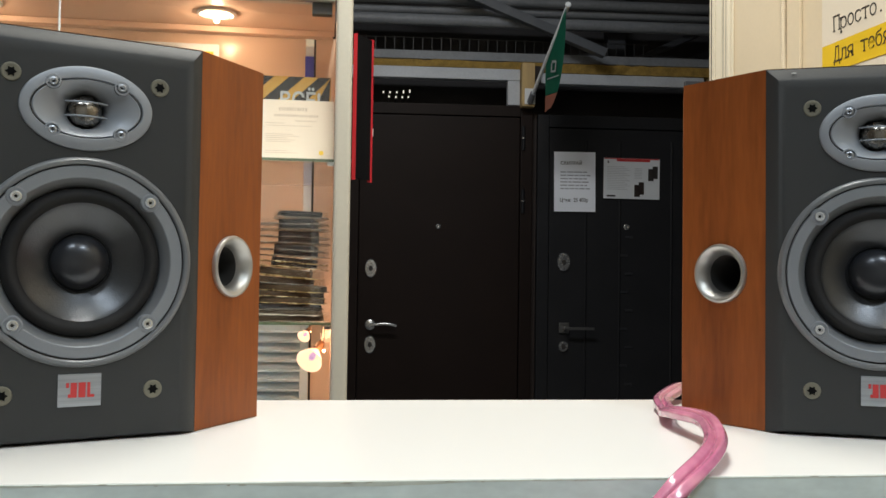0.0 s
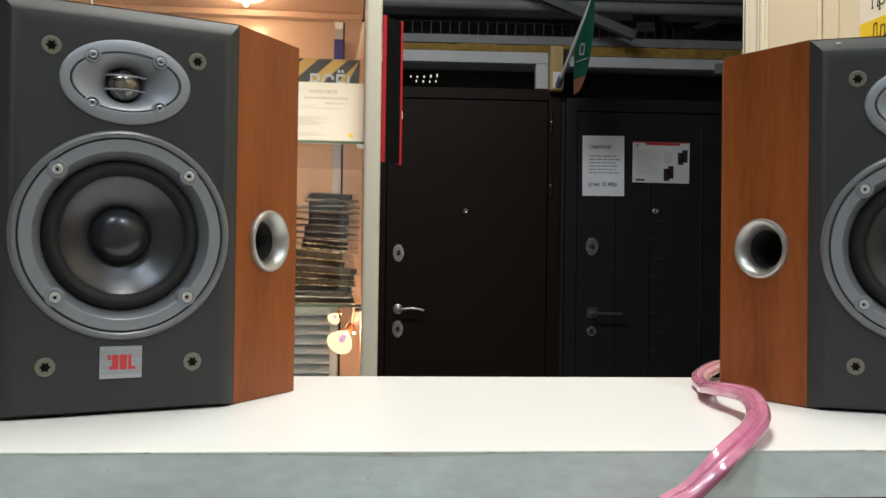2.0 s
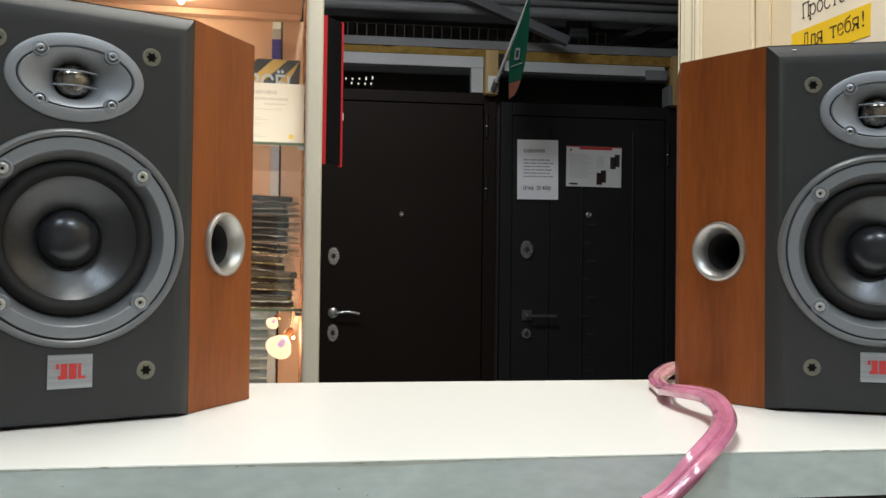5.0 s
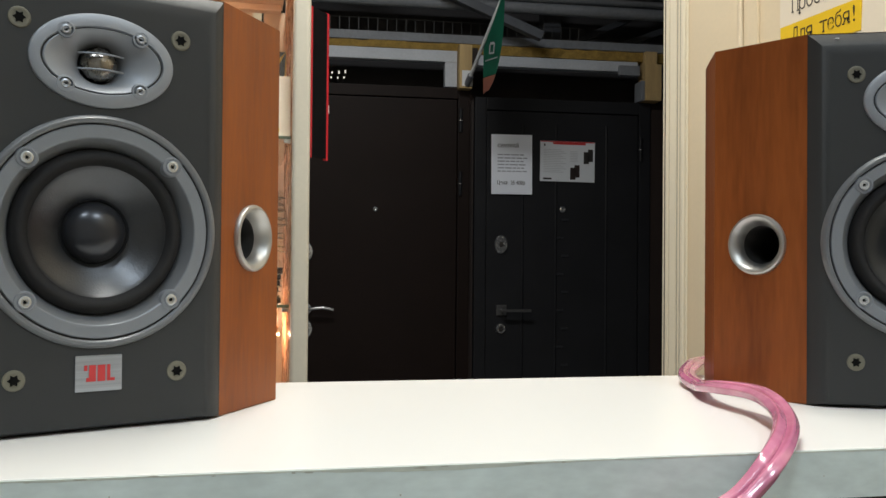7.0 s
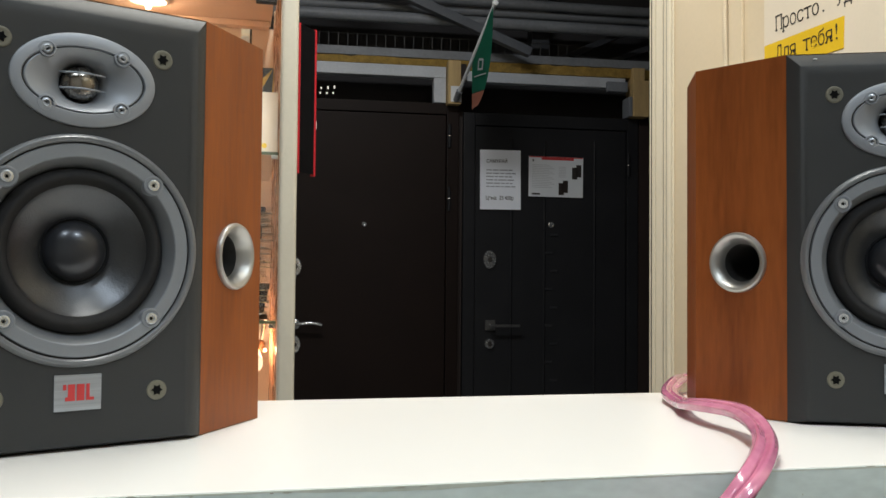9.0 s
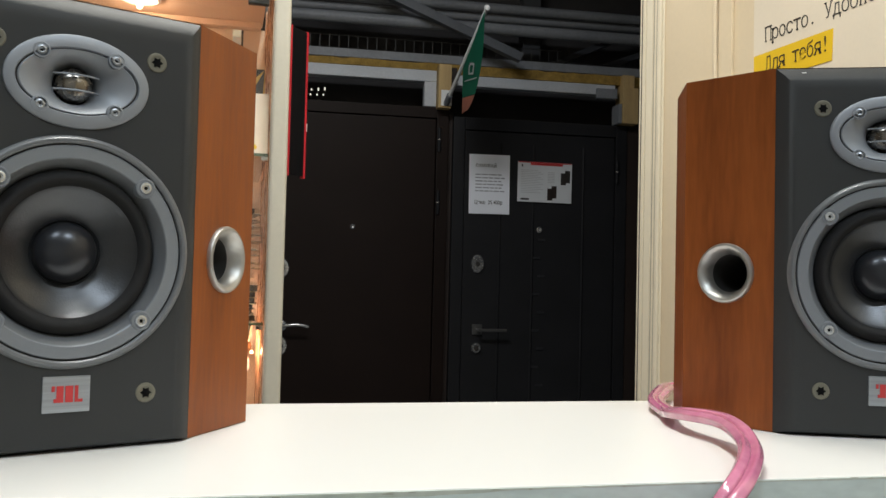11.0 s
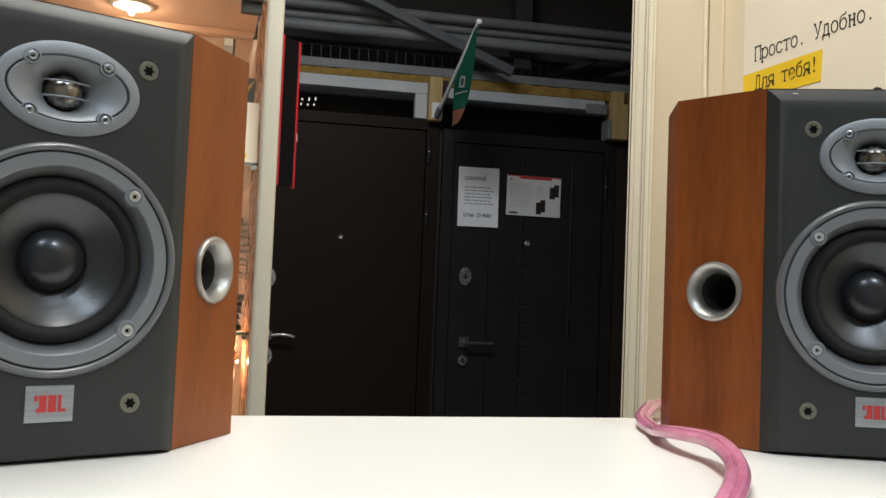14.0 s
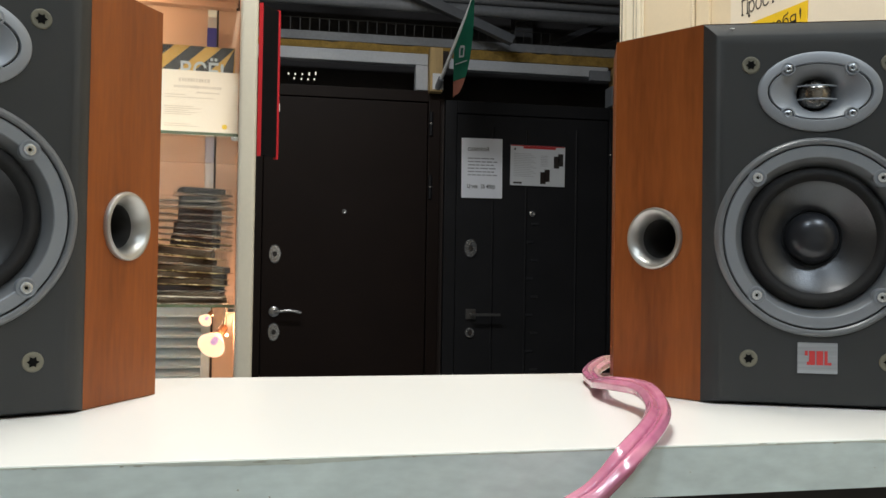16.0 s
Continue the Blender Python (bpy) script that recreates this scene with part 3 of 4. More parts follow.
    for x in (-0.0333, 0.0333):
        for z in (-0.0332, 0.0332):
            boss = lathe([(0.0053, 0.0010), (0.0051, -0.0089), (0.0047, -0.0096), (0.0040, -0.0097), (0.0037, -0.0093), (0, -0.0093)], 28)
            bmesh.ops.translate(boss, verts=list(boss.verts), vec=(x, 0, z))
            part("screw_boss", boss, M_GREY, woofer, smooth=True)
            screw(woofer, x, z, -0.0092, 0.0031)
    # tweeter: a plate whose rim falls to a narrow groove, then a dish down to the throat
    bm, rings = bmesh.new(), []
    rim, dish, hole = (0.0336, 0.0228), (0.0280, 0.0158), (0.0091, 0.0091)
    stops = [(rim, rim, 0, -0.004), (rim, rim, 0, -0.0076), (rim, dish, 0.06, -0.0087), (rim, dish, 0.22, -0.0093), (rim, dish, 0.90, -0.0092), (rim, dish, 0.97, -0.0086),
             (rim, dish, 1.0, -0.0066), (dish, hole, 0.030, -0.0066), (dish, hole, 0.045, -0.0085), (dish, hole, 0.08, -0.0088), (dish, hole, 0.24, -0.0080),
             (dish, hole, 0.42, -0.0066), (dish, hole, 0.60, -0.0048), (dish, hole, 0.76, -0.0026), (dish, hole, 0.88, 0.0), (dish, hole, 0.96, 0.0028), (dish, hole, 1.0, 0.006)]
    for p, q, f, y in stops:
        a, b = p[0] + (q[0] - p[0]) * f, p[1] + (q[1] - p[1]) * f
        rings.append([bm.verts.new((a * math.cos(k * math.pi / 48), y, b * math.sin(k * math.pi / 48))) for k in range(96)])
    for a, b in zip(rings, rings[1:]):
        for k in range(96):
            bm.faces.new((a[k], a[(k + 1) % 96], b[(k + 1) % 96], b[k]))
    tweeter = part("tweeter", bm, M_SILVER, sp, "silver elliptical tweeter waveguide", at_t, True)
    part("throat", lathe([(0.0092, 0.0056), (0.0091, 0.0075), (0.0090, 0.012), (0, 0.012)], 40), M_RUBBER, tweeter, "dark throat round the dome", None, True)
    part("dome", lathe([(0.0089, 0.006)] + [(0.0089 * math.cos(a * 0.0785), 0.0024 - 0.0074 * math.sin(a * 0.0785)) for a in range(0, 20)] + [(0, -0.0050)], 48), M_DOME, tweeter, "metallic tweeter dome", None, True)
    for z in (-0.0036, 0.0040):
        line = [Vector((x, -0.0024 - 0.0036 * (1 - (x / 0.0106) ** 2), z)) for x in (-0.0106, -0.0085, -0.006, -0.003, 0, 0.003, 0.006, 0.0085, 0.0106)]
        part("guard_bar", tube(line, 0.0005, 8), M_SILVER, tweeter, "thin silver guard bar", smooth=True)
    for x, z in ((-0.0172, 0.0129), (0.0172, 0.0129), (-0.0172, -0.0129), (0.0172, -0.0129)):
        boss = lathe([(0.0042, -0.0050), (0.0042, -0.0088), (0.0039, -0.0094), (0.0032, -0.0095), (0.0030, -0.0080), (0, -0.0080)], 22)
        bmesh.ops.translate(boss, verts=list(boss.verts), vec=(x, 0, z))
        part("screw_boss", boss, M_SILVER, tweeter, smooth=True)
        screw(tweeter, x, z, -0.0083, 0.0025, M_DULLSCREW)
    # grille sockets
    for x in (-0.0372, 0.0372):
        for z in (0.0263, 0.1929):
            cup = lathe([(0.0051, -0.003), (0.0051, -0.0058), (0.0047, -0.0065), (0.0040, -0.0067), (0.0030, -0.0065)], 28)
            sock = part("grille_socket", cup, M_SOCKET, sp, "putty plastic grille socket", Matrix.Translation((x, -0.0018, z)), True)
            star = [((0.0029 if k % 2 == 0 else 0.0018) * math.cos(k * math.pi / 6), (0.0029 if k % 2 == 0 else 0.0018) * math.sin(k * math.pi / 6)) for k in range(12)]
            part("socket_lip", lathe([(0.0031, -0.0062), (0.0030, -0.0064), (0, -0.0064)], 24), M_SOCKET, sock, smooth=True)
            part("socket_hole", panel(star, -0.0067, -0.0060), M_BLACK, sock, "flat black star painted for the dark of the hole")
    # badge with a red mark
    badge = part("badge", cuboid(-0.0110, 0.0104, -0.0062, -0.0035, 0.0190, 0.0362), M_BRUSHED, sp, "brushed aluminium badge with a red mark", Matrix.Translation((0, -0.0024, 0)), bevel=0.0003)
    marks = [[(-0.0070, 0.0316), (-0.0056, 0.0316), (-0.0056, 0.0290), (-0.0070, 0.0290)],
             [(-0.0048, 0.0316), (-0.0017, 0.0316), (-0.0017, 0.0238), (-0.0060, 0.0238), (-0.0060, 0.0256), (-0.0048, 0.0256)],
             [(-0.0009, 0.0316), (0.0026, 0.0316), (0.0026, 0.0238), (-0.0009, 0.0238)],
             [(0.0034, 0.0316), (0.0049, 0.0316), (0.0049, 0.0252), (0.0070, 0.0252), (0.0070, 0.0238), (0.0034, 0.0238)]]
    for line in marks:
        part("red_mark", panel(line, -0.0066, -0.0060), M_RED, badge, "red printed shape")
    # ports in the flared cheeks
    for s in (-1, 1):
        k = 0.515
        turn = math.degrees(math.atan2(BACK, FLARE))
        pm = Matrix.Translation((s * (HALF + k * FLARE), k * BACK, 0.0946)) @ pose(0, 0, 0, 0, 0, s * turn)
        ring = lathe([(0.0165, 0.006), (0.0186, 0.0002), (0.0188, -0.0014), (0.0183, -0.0026), (0.0172, -0.0030), (0.0160, -0.0025), (0.0149, -0.0012), (0.0138, 0.0006),
                      (0.0127, 0.0028), (0.0119, 0.0056)], 64)
        port = part("bass_port", ring, M_PORT, sp, "satin silver flared bass port", pm, True)
        part("port_tube", lathe([(0.0120, 0.0054), (0.0114, 0.0085), (0.0110, 0.015), (0.0108, 0.050), (0, 0.050)], 40), M_TUBE, port, "dark port tube", smooth=True)
    return sp


first = loudspeaker(pose(-0.1772, -0.0806, SHELF + 0.0004, 0, 0, 25.4))
second = copy_thing(first, pose(0.2755, -0.0717, SHELF + 0.0004, 0, 0, -19.1))


chip = lathe([(0.0015, 0.0), (0.0012, -0.0002), (0, -0.0003)], 10, 1.0, 0.22)
part("paint_chip", chip, M_WHITE, second, "small white chip on the top edge", Matrix.Translation((-0.047, -0.0043, HEIGHT - 0.0040)) @ pose(0, 0, 0, -52, 0, 0))


# ---------------------------------------------------------------- pink cable
def ridged(line, r, phase, sides=30):
    """A tube whose jacket has five soft ridges that wind slowly along it."""
    bm, rings = bmesh.new(), []
    for i, p in enumerate(line):
        d = (line[min(i + 1, len(line) - 1)] - line[max(i - 1, 0)]).normalized()
        side = d.cross(Vector((0, 0, 1)))
        side = side.normalized() if side.length > 0.15 else Vector((0.8, -0.6, 0)).normalized()
        over, ring = side.cross(d), []
        for k in range(sides):
            a = 2 * math.pi * k / sides
            rr = r * (1 + 0.075 * math.cos(5 * a + phase + 0.035 * i))
            ring.append(bm.verts.new(p + rr * (math.cos(a) * side + math.sin(a) * over)))
        rings.append(ring)
    for a, b in zip(rings, rings[1:]):
        for k in range(sides):
            bm.faces.new((a[k], a[(k + 1) % sides], b[(k + 1) % sides], b[k]))
    bm.faces.new(rings[0][::-1]), bm.faces.new(rings[-1])
    return bm


def cable():
    pts = [(0.305, 0.150, SHELF + 0.005), (0.268, 0.142, SHELF + 0.005), (0.233, 0.118, SHELF + 0.006), (0.2067, 0.0775, SHELF + 0.0085), (0.1823, 0.0375, SHELF + 0.0060), (0.1737, 0.0007, SHELF + 0.0046), (0.1655, -0.0252, SHELF + 0.0080),
           (0.1634, -0.0518, SHELF + 0.0112), (0.1662, -0.0813, SHELF + 0.0128), (0.1614, -0.1092, SHELF + 0.0122), (0.1530, -0.1350, SHELF + 0.0096), (0.1380, -0.1620, SHELF + 0.0070),
           (0.1170, -0.1885, SHELF + 0.0018), (0.1010, -0.1945, SHELF - 0.0110), (0.0766, -0.1950, SHELF - 0.0315), (0.060, -0.190, SHELF - 0.10), (0.050, -0.186, SHELF - 0.30)]
    mid = spline(pts, 12)
    base = thing("speaker_cable", Matrix(), "pink translucent twin speaker cable trailing over the shelf edge", "cable")
    for s in (-1, 1):
        line = []
        for i, p in enumerate(mid):
            d = (mid[min(i + 1, len(mid) - 1)] - mid[max(i - 1, 0)]).normalized()
            side = d.cross(Vector((0, 0, 1)))
            side = side.normalized() if side.length > 0.2 else Vector((0.8, -0.6, 0)).normalized()
            tilt = 0.30 * math.sin(i * 0.055)
            line.append(p + s * 0.0027 * (math.cos(tilt) * side) + Vector((0, 0, s * 0.0027 * math.sin(tilt))))
        part("conductor", ridged(line, 0.0031, 1.3 * s), M_CABLE, base, "pink translucent conductor", smooth=True)
    return base


cable()


# ---------------------------------------------------------------- post, hanging panel
def post():
    w, d, r = 0.0292, 0.046, 0.007
    outline = []
    for cx, cy, a0 in ((w - r, r, -90), (w - r, d - r, 0), (r, d - r, 90), (r, r, 180)):
        outline += [(cx + r * math.cos(radians(a0 + k * 18)), cy + r * math.sin(radians(a0 + k * 18))) for k in range(6)]
    ob = solid("corner_post", prism(outline, 0, 2.78), M_POST, "ivory aluminium corner post of the glass display", "post", smooth=True, m=about(-0.0995, 0.940, 2))
    part("base_plate", cuboid(-0.02, w + 0.02, -0.02, d + 0.02, 0, 0.006), M_POST, ob)
    return ob


post()


def hanging_panel():
    base = thing("hanging_sign", about(-0.069, 1.085, 56), "narrow black glossy sign with red edging beside the post", "sign")
    part("board", cuboid(0.003, 0.055, 0, 0.006, 1.424, 1.698), M_GLOSSBLK, base, "gloss black board")
    for x, w in ((0.0012, 0.0019), (0.0523, 0.0055)):
        part("edging", cuboid(x, x + w, -0.0008, 0.0068, 1.421, 1.700), M_REDEDGE, base, "red edging strip")
    part("tag", cuboid(0.0582, 0.0600, -0.001, 0.006, 1.511, 1.526), M_WHITE, base, "small white tag")
    inv = about(-0.069, 1.085, 56).inverted()
    for z in (1.46, 1.66):
        part("arm", tube([inv @ Vector(q) for q in ((-0.092, 0.984, z), (-0.094, 1.128, z), (-0.056, 1.116, z))], 0.004, 8), M_GREYBAR, base, "short dark fixing arm")
    return base


hanging_panel()


# ---------------------------------------------------------------- glass display cabinet, in its own axes
CAB = about(-0.100, 0.950, 3.6)
X0, X1, Y0, Y1, TOP = -1.25, 0.0, 0.0, 0.52, 1.80


def display_cabinet():
    base = thing("display_cabinet", CAB, "lit glass display cabinet with peach panels and aluminium channels", "cabinet")
    part("back_panel", cuboid(X0, -0.0655, Y1, Y1 + 0.016, 1.13, TOP), M_PEACH, base, "glossy peach back panel")
    part("top_panel", cuboid(X0, X1, Y0 + 0.03, Y1 + 0.016, TOP, TOP + 0.018), M_CABCEIL, base, "peach cabinet top")
    part("cornice", cuboid(X0, X1 - 0.004, Y1 - 0.03, Y1 - 0.002, TOP - 0.014, TOP - 0.0005), M_CABCEIL, base, bevel=0.002)
    part("front_rail", cuboid(X0, X1 - 0.002, Y0 - 0.006, Y0 + 0.026, 1.716, 1.80), M_POST, base, "ivory front rail")
    part("side_panel", cuboid(X1 + 0.0085, X1 + 0.020, Y0 + 0.046, Y1 + 0.016, 0.0, TOP), M_PEACH, base, "peach side panel")
    for y in (0.125, 0.22, 0.30, 0.40):
        part("channel", cuboid(X1 + 0.0025, X1 + 0.0080, y, y + 0.018, 0.9, TOP - 0.002), M_ALU, base, "aluminium shelf channel")
    part("white_strip", cuboid(-0.0645, -0.0465, Y1 - 0.004, Y1 + 0.014, 1.13, TOP - 0.03), M_STRIP, base, "pale upright strip")
    part("dark_gap", cuboid(-0.0460, -0.0415, Y1 + 0.001, Y1 + 0.014, 0.6, TOP - 0.01), M_INK, base)
    part("end_panel", cuboid(-0.0410, X1 + 0.0080, Y1 - 0.001, Y1 + 0.014, 0.6, TOP - 0.01), M_PEACH, base, "peach end panel")
    part("plinth", cuboid(X0, X1, Y0 + 0.03, Y1, 0.0, 0.55), M_FRAME, base)
    part("left_panel", cuboid(X0 - 0.016, X0, Y0, Y1, 0.0, TOP), M_PEACH, base)
    for z, edge in ((1.4445, 0.072), (1.1495, 0.072)):
        shelf = part("glass_shelf", cuboid(X0, X1 + 0.001, edge, Y1 - 0.006, z, z + 0.005), M_GLASS, base, "clear glass shelf")
        shelf.visible_shadow = False
        part("shelf_edge", cuboid(X0, X1 + 0.001, edge - 0.0012, edge - 0.0001, z, z + 0.005), M_GLASSEDGE, shelf, "dark green glass edge")
        part("clip", cuboid(X1 - 0.011, X1 + 0.0015, edge - 0.004, edge + 0.012, z - 0.008, z - 0.0005), M_CHROME, shelf, "small chrome shelf clip", bevel=0.001)
    pane = part("front_glass", cuboid(X0, X1 - 0.003, Y0 + 0.004, Y0 + 0.008, 0.56, 1.715), M_GLASS, base, "clear front glass")
    pane.visible_shadow = False
    part("glass_edge", cuboid(-0.4612, -0.4590, Y0 + 0.003, Y0 + 0.009, 0.56, 1.7155), M_STRIP, base, "pale polished glass edge")
    part("glass_lock", cuboid(-0.042, -0.007, Y0 + 0.010, Y0 + 0.025, 1.6945, 1.7155), M_INK, base, "small black glass clamp", bevel=0.002)
    # louvred panel under the lower shelf
    lou = part("louvre_panel", cuboid(-0.0650, -0.0470, Y1 - 0.012, Y1 + 0.010, 0.60, 1.128), M_LOUVRE, base, "pale grey louvred panel")
    for k in range(22):
        z = 0.640 + k * 0.0222
        bm = panel([(X0 + 0.5, z), (-0.066, z), (-0.066, z + 0.0050), (X0 + 0.5, z + 0.0050)], -0.010, 0.012)
        for v in bm.verts:
            v.co.z += (v.co.y + 0.010) * 1.0
            v.co.y += Y1
        part("slat", bm, M_LOUVRE, lou)
    part("louvre_back", cuboid(X0 + 0.5, -0.066, Y1 + 0.013, Y1 + 0.016, 0.60, 1.128), M_LOUVRE, lou)
    return base


display_cabinet()


def downlight(x, y, watts):
    """A recessed halogen downlight in the cabinet's top."""
    base = thing("downlight", CAB @ Matrix.Translation((x, y, TOP)) @ pose(0, 0, 0, -90, 0, 0), "recessed halogen downlight glowing warm in the cabinet top", "downlight", "cabinet downlights")
    part("rim", lathe([(0.042, 0.0006), (0.042, 0.004), (0.036, 0.006), (0.030, 0.003), (0.028, 0.0006)], 36), M_HOUSING, base, "white metal rim", smooth=True)
    part("lamp_glass", lathe([(0.0285, 0.001), (0.0265, 0.0050), (0.019, 0.0085), (0.010, 0.0100), (0, 0.0104)], 32), M_BULB, base, "glowing lamp glass", smooth=True)
    c = CAB @ Vector((x, y, TOP - 0.0175))
    bulb("downlight_light", c.x, c.y, c.z, watts, 0.006)


# The second downlight is unseen, added to light the cabinet's left end.
for x, y, watts in ((-0.252, 0.390, 0.76), (-0.73, 0.390, 0.42)):
    downlight(x, y, watts)


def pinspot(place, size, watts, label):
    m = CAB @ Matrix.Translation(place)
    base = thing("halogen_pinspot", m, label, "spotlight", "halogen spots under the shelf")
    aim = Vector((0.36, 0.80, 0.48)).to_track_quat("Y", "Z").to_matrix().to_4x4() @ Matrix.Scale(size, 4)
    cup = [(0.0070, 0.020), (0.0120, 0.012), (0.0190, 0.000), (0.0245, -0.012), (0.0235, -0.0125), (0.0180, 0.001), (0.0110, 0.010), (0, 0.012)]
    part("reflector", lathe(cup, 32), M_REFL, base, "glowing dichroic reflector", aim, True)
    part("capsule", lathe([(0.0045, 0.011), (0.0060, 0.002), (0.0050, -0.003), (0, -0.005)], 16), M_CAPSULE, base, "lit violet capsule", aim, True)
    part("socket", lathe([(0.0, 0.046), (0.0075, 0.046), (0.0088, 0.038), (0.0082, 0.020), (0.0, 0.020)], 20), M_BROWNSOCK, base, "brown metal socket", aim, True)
    tip = aim @ Vector((0, 0.044, 0))
    top = 1.1485 - place[2]
    part("arm", tube(spline([tuple(tip), (tip.x + 0.004, tip.y, tip.z + 0.6 * (top - tip.z)), (tip.x + 0.006, tip.y, top - 0.004)], 6), 0.0032 * size, 10), M_CHROME, base, "chrome arm", smooth=True)
    part("mount", cuboid(tip.x - 0.002, tip.x + 0.011, tip.y - 0.009, tip.y + 0.009, top - 0.006, top), M_CHROME, base, "chrome mount", bevel=0.002)
    # Light added beside the cup's rim, so it also brightens the end panel.
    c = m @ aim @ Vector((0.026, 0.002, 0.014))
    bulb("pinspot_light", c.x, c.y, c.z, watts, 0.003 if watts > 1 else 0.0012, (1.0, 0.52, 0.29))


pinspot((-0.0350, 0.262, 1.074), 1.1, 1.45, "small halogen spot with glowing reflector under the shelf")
# Smaller copy added for the weaker glow above the main spot.
pinspot((-0.0510, 0.330, 1.114), 0.55, 0.10, "smaller glowing copy of the spot close under the shelf")


# ---------------------------------------------------------------- things in the cabinet
def certificate():
    base = thing("certificate", CAB @ Matrix.Translation((-0.2085, 0.088, 1.4502)) @ pose(0, 0, 0, -5, 0, 0), "framed white certificate leaning on the glass shelf", "certificate")
    part("sheet", cuboid(0, 0.2085, 0, 0.0025, 0, 0.110), M_CERT, base, "warm white printed sheet", bevel=0.0004)
    rnd = random.Random(3)
    for z, a, b, h, n in ((0.0895, 0.108, 0.160, 0.0066, 11), (0.0785, 0.100, 0.180, 0.0042, 19), (0.0700, 0.138, 0.178, 0.0022, 9)):
        step = (b - a) / n
        for k in range(n):
            x, w = a + k * step, step * rnd.uniform(0.55, 0.88)
            part("heading_mark", panel([(x, z), (x + w, z), (x + w, z + h), (x, z + h)], -0.0006, -0.0001), M_PINKINK, base)
    for z in (0.0655, 0.061, 0.045, 0.0415, 0.038, 0.0345, 0.031, 0.014, 0.0105):
        b = 0.085 + rnd.uniform(0.02, 0.085)
        part("text_line", panel([(0.085, z), (b, z), (b, z + 0.0011), (0.085, z + 0.0011)], -0.0005, -0.0001), M_PINKINK, base)
    part("stamp", panel([(0.186 + 0.0045 * math.cos(a * 0.5236), 0.0125 + 0.0045 * math.sin(a * 0.5236)) for a in range(12)], -0.0006, -0.0001), M_YELLOW, base, "small round stamp")
    return base


certificate()


def striped_sign():
    base = thing("striped_sign", CAB @ Matrix.Translation((-0.2035, 0.102, 1.4502)) @ pose(0, 0, 0, -4, 0, 0), "black and yellow striped sign with grey lettering", "sign")
    part("board", cuboid(0, 0.1965, 0, 0.004, 0, 0.157), M_STRIPE, base, "amber board")
    for k in range(-1, 5):
        x = 0.004 + k * 0.054
        line = [(x, 0.098), (x + 0.027, 0.098), (x + 0.027 + 0.062, 0.1565), (x + 0.062, 0.1565)]
        line = [(min(max(u, 0.0005), 0.1960), z) for u, z in line]
        part("stripe", panel(line, -0.0006, -0.0001), M_INK, base, "black diagonal stripe")
    lettering("ВСЁ!", 0.041, M_PALEPRINT, parent=base, m=Matrix.Translation((0.102, -0.0012, 0.098)) @ pose(0, 0, 0, 90, 0, 0), squeeze=0.84, weight=0.018)
    return base


striped_sign()


def small_box(name, x, y, z, w, d, h, mat, label, turn=0):
    return solid(name, cuboid(0, w, 0, d, 0, h), mat, label, "box", bevel=0.0015, m=CAB @ Matrix.Translation((x, y, z)) @ pose(0, 0, 0, 0, 0, turn))


small_box("blue_packet", -0.0655, 0.500, 1.4502, 0.020, 0.012, 0.292, M_BLUE, "narrow blue packet standing at the back")


def printed_sheet():
    base = thing("printed_sheet", CAB @ Matrix.Translation((-0.468, 0.482, 1.4502)) @ pose(0, 0, 0, -2, 0, 0), "white printed sheet standing at the back of the cabinet", "paper sheet")
    part("sheet", cuboid(0, 0.210, 0, 0.002, 0, 0.3075), M_STRIP, base, "white sheet", bevel=0.0004)
    part("printed_patch", panel([(0.178, 0.279), (0.198, 0.279), (0.198, 0.290), (0.178, 0.290)], -0.0006, -0.0001), M_YELLOW, base, "small yellow print")
    part("printed_band", panel([(0.020, 0.262), (0.190, 0.262), (0.190, 0.270), (0.020, 0.270)], -0.0006, -0.0001), M_INKGREY, base)


printed_sheet()


def rounded(x0, x1, y0, y1, r):
    line = []
    for cx, cy, a0 in ((x1 - r, y0 + r, -90), (x1 - r, y1 - r, 0), (x0 + r, y1 - r, 90), (x0 + r, y0 + r, 180)):
        line += [(cx + r * math.cos(radians(a0 + k * 22.5)), cy + r * math.sin(radians(a0 + k * 22.5))) for k in range(5)]
    return line


def divided(outline, step):
    """The outline with its long sides cut into short ones."""
    out = []
    for (x0, y0), (x1, y1) in zip(outline, outline[1:] + outline[:1]):
        n = max(1, int(math.hypot(x1 - x0, y1 - y0) / step))
        out += [(x0 + (x1 - x0) * k / n, y0 + (y1 - y0) * k / n) for k in range(n)]
    return out


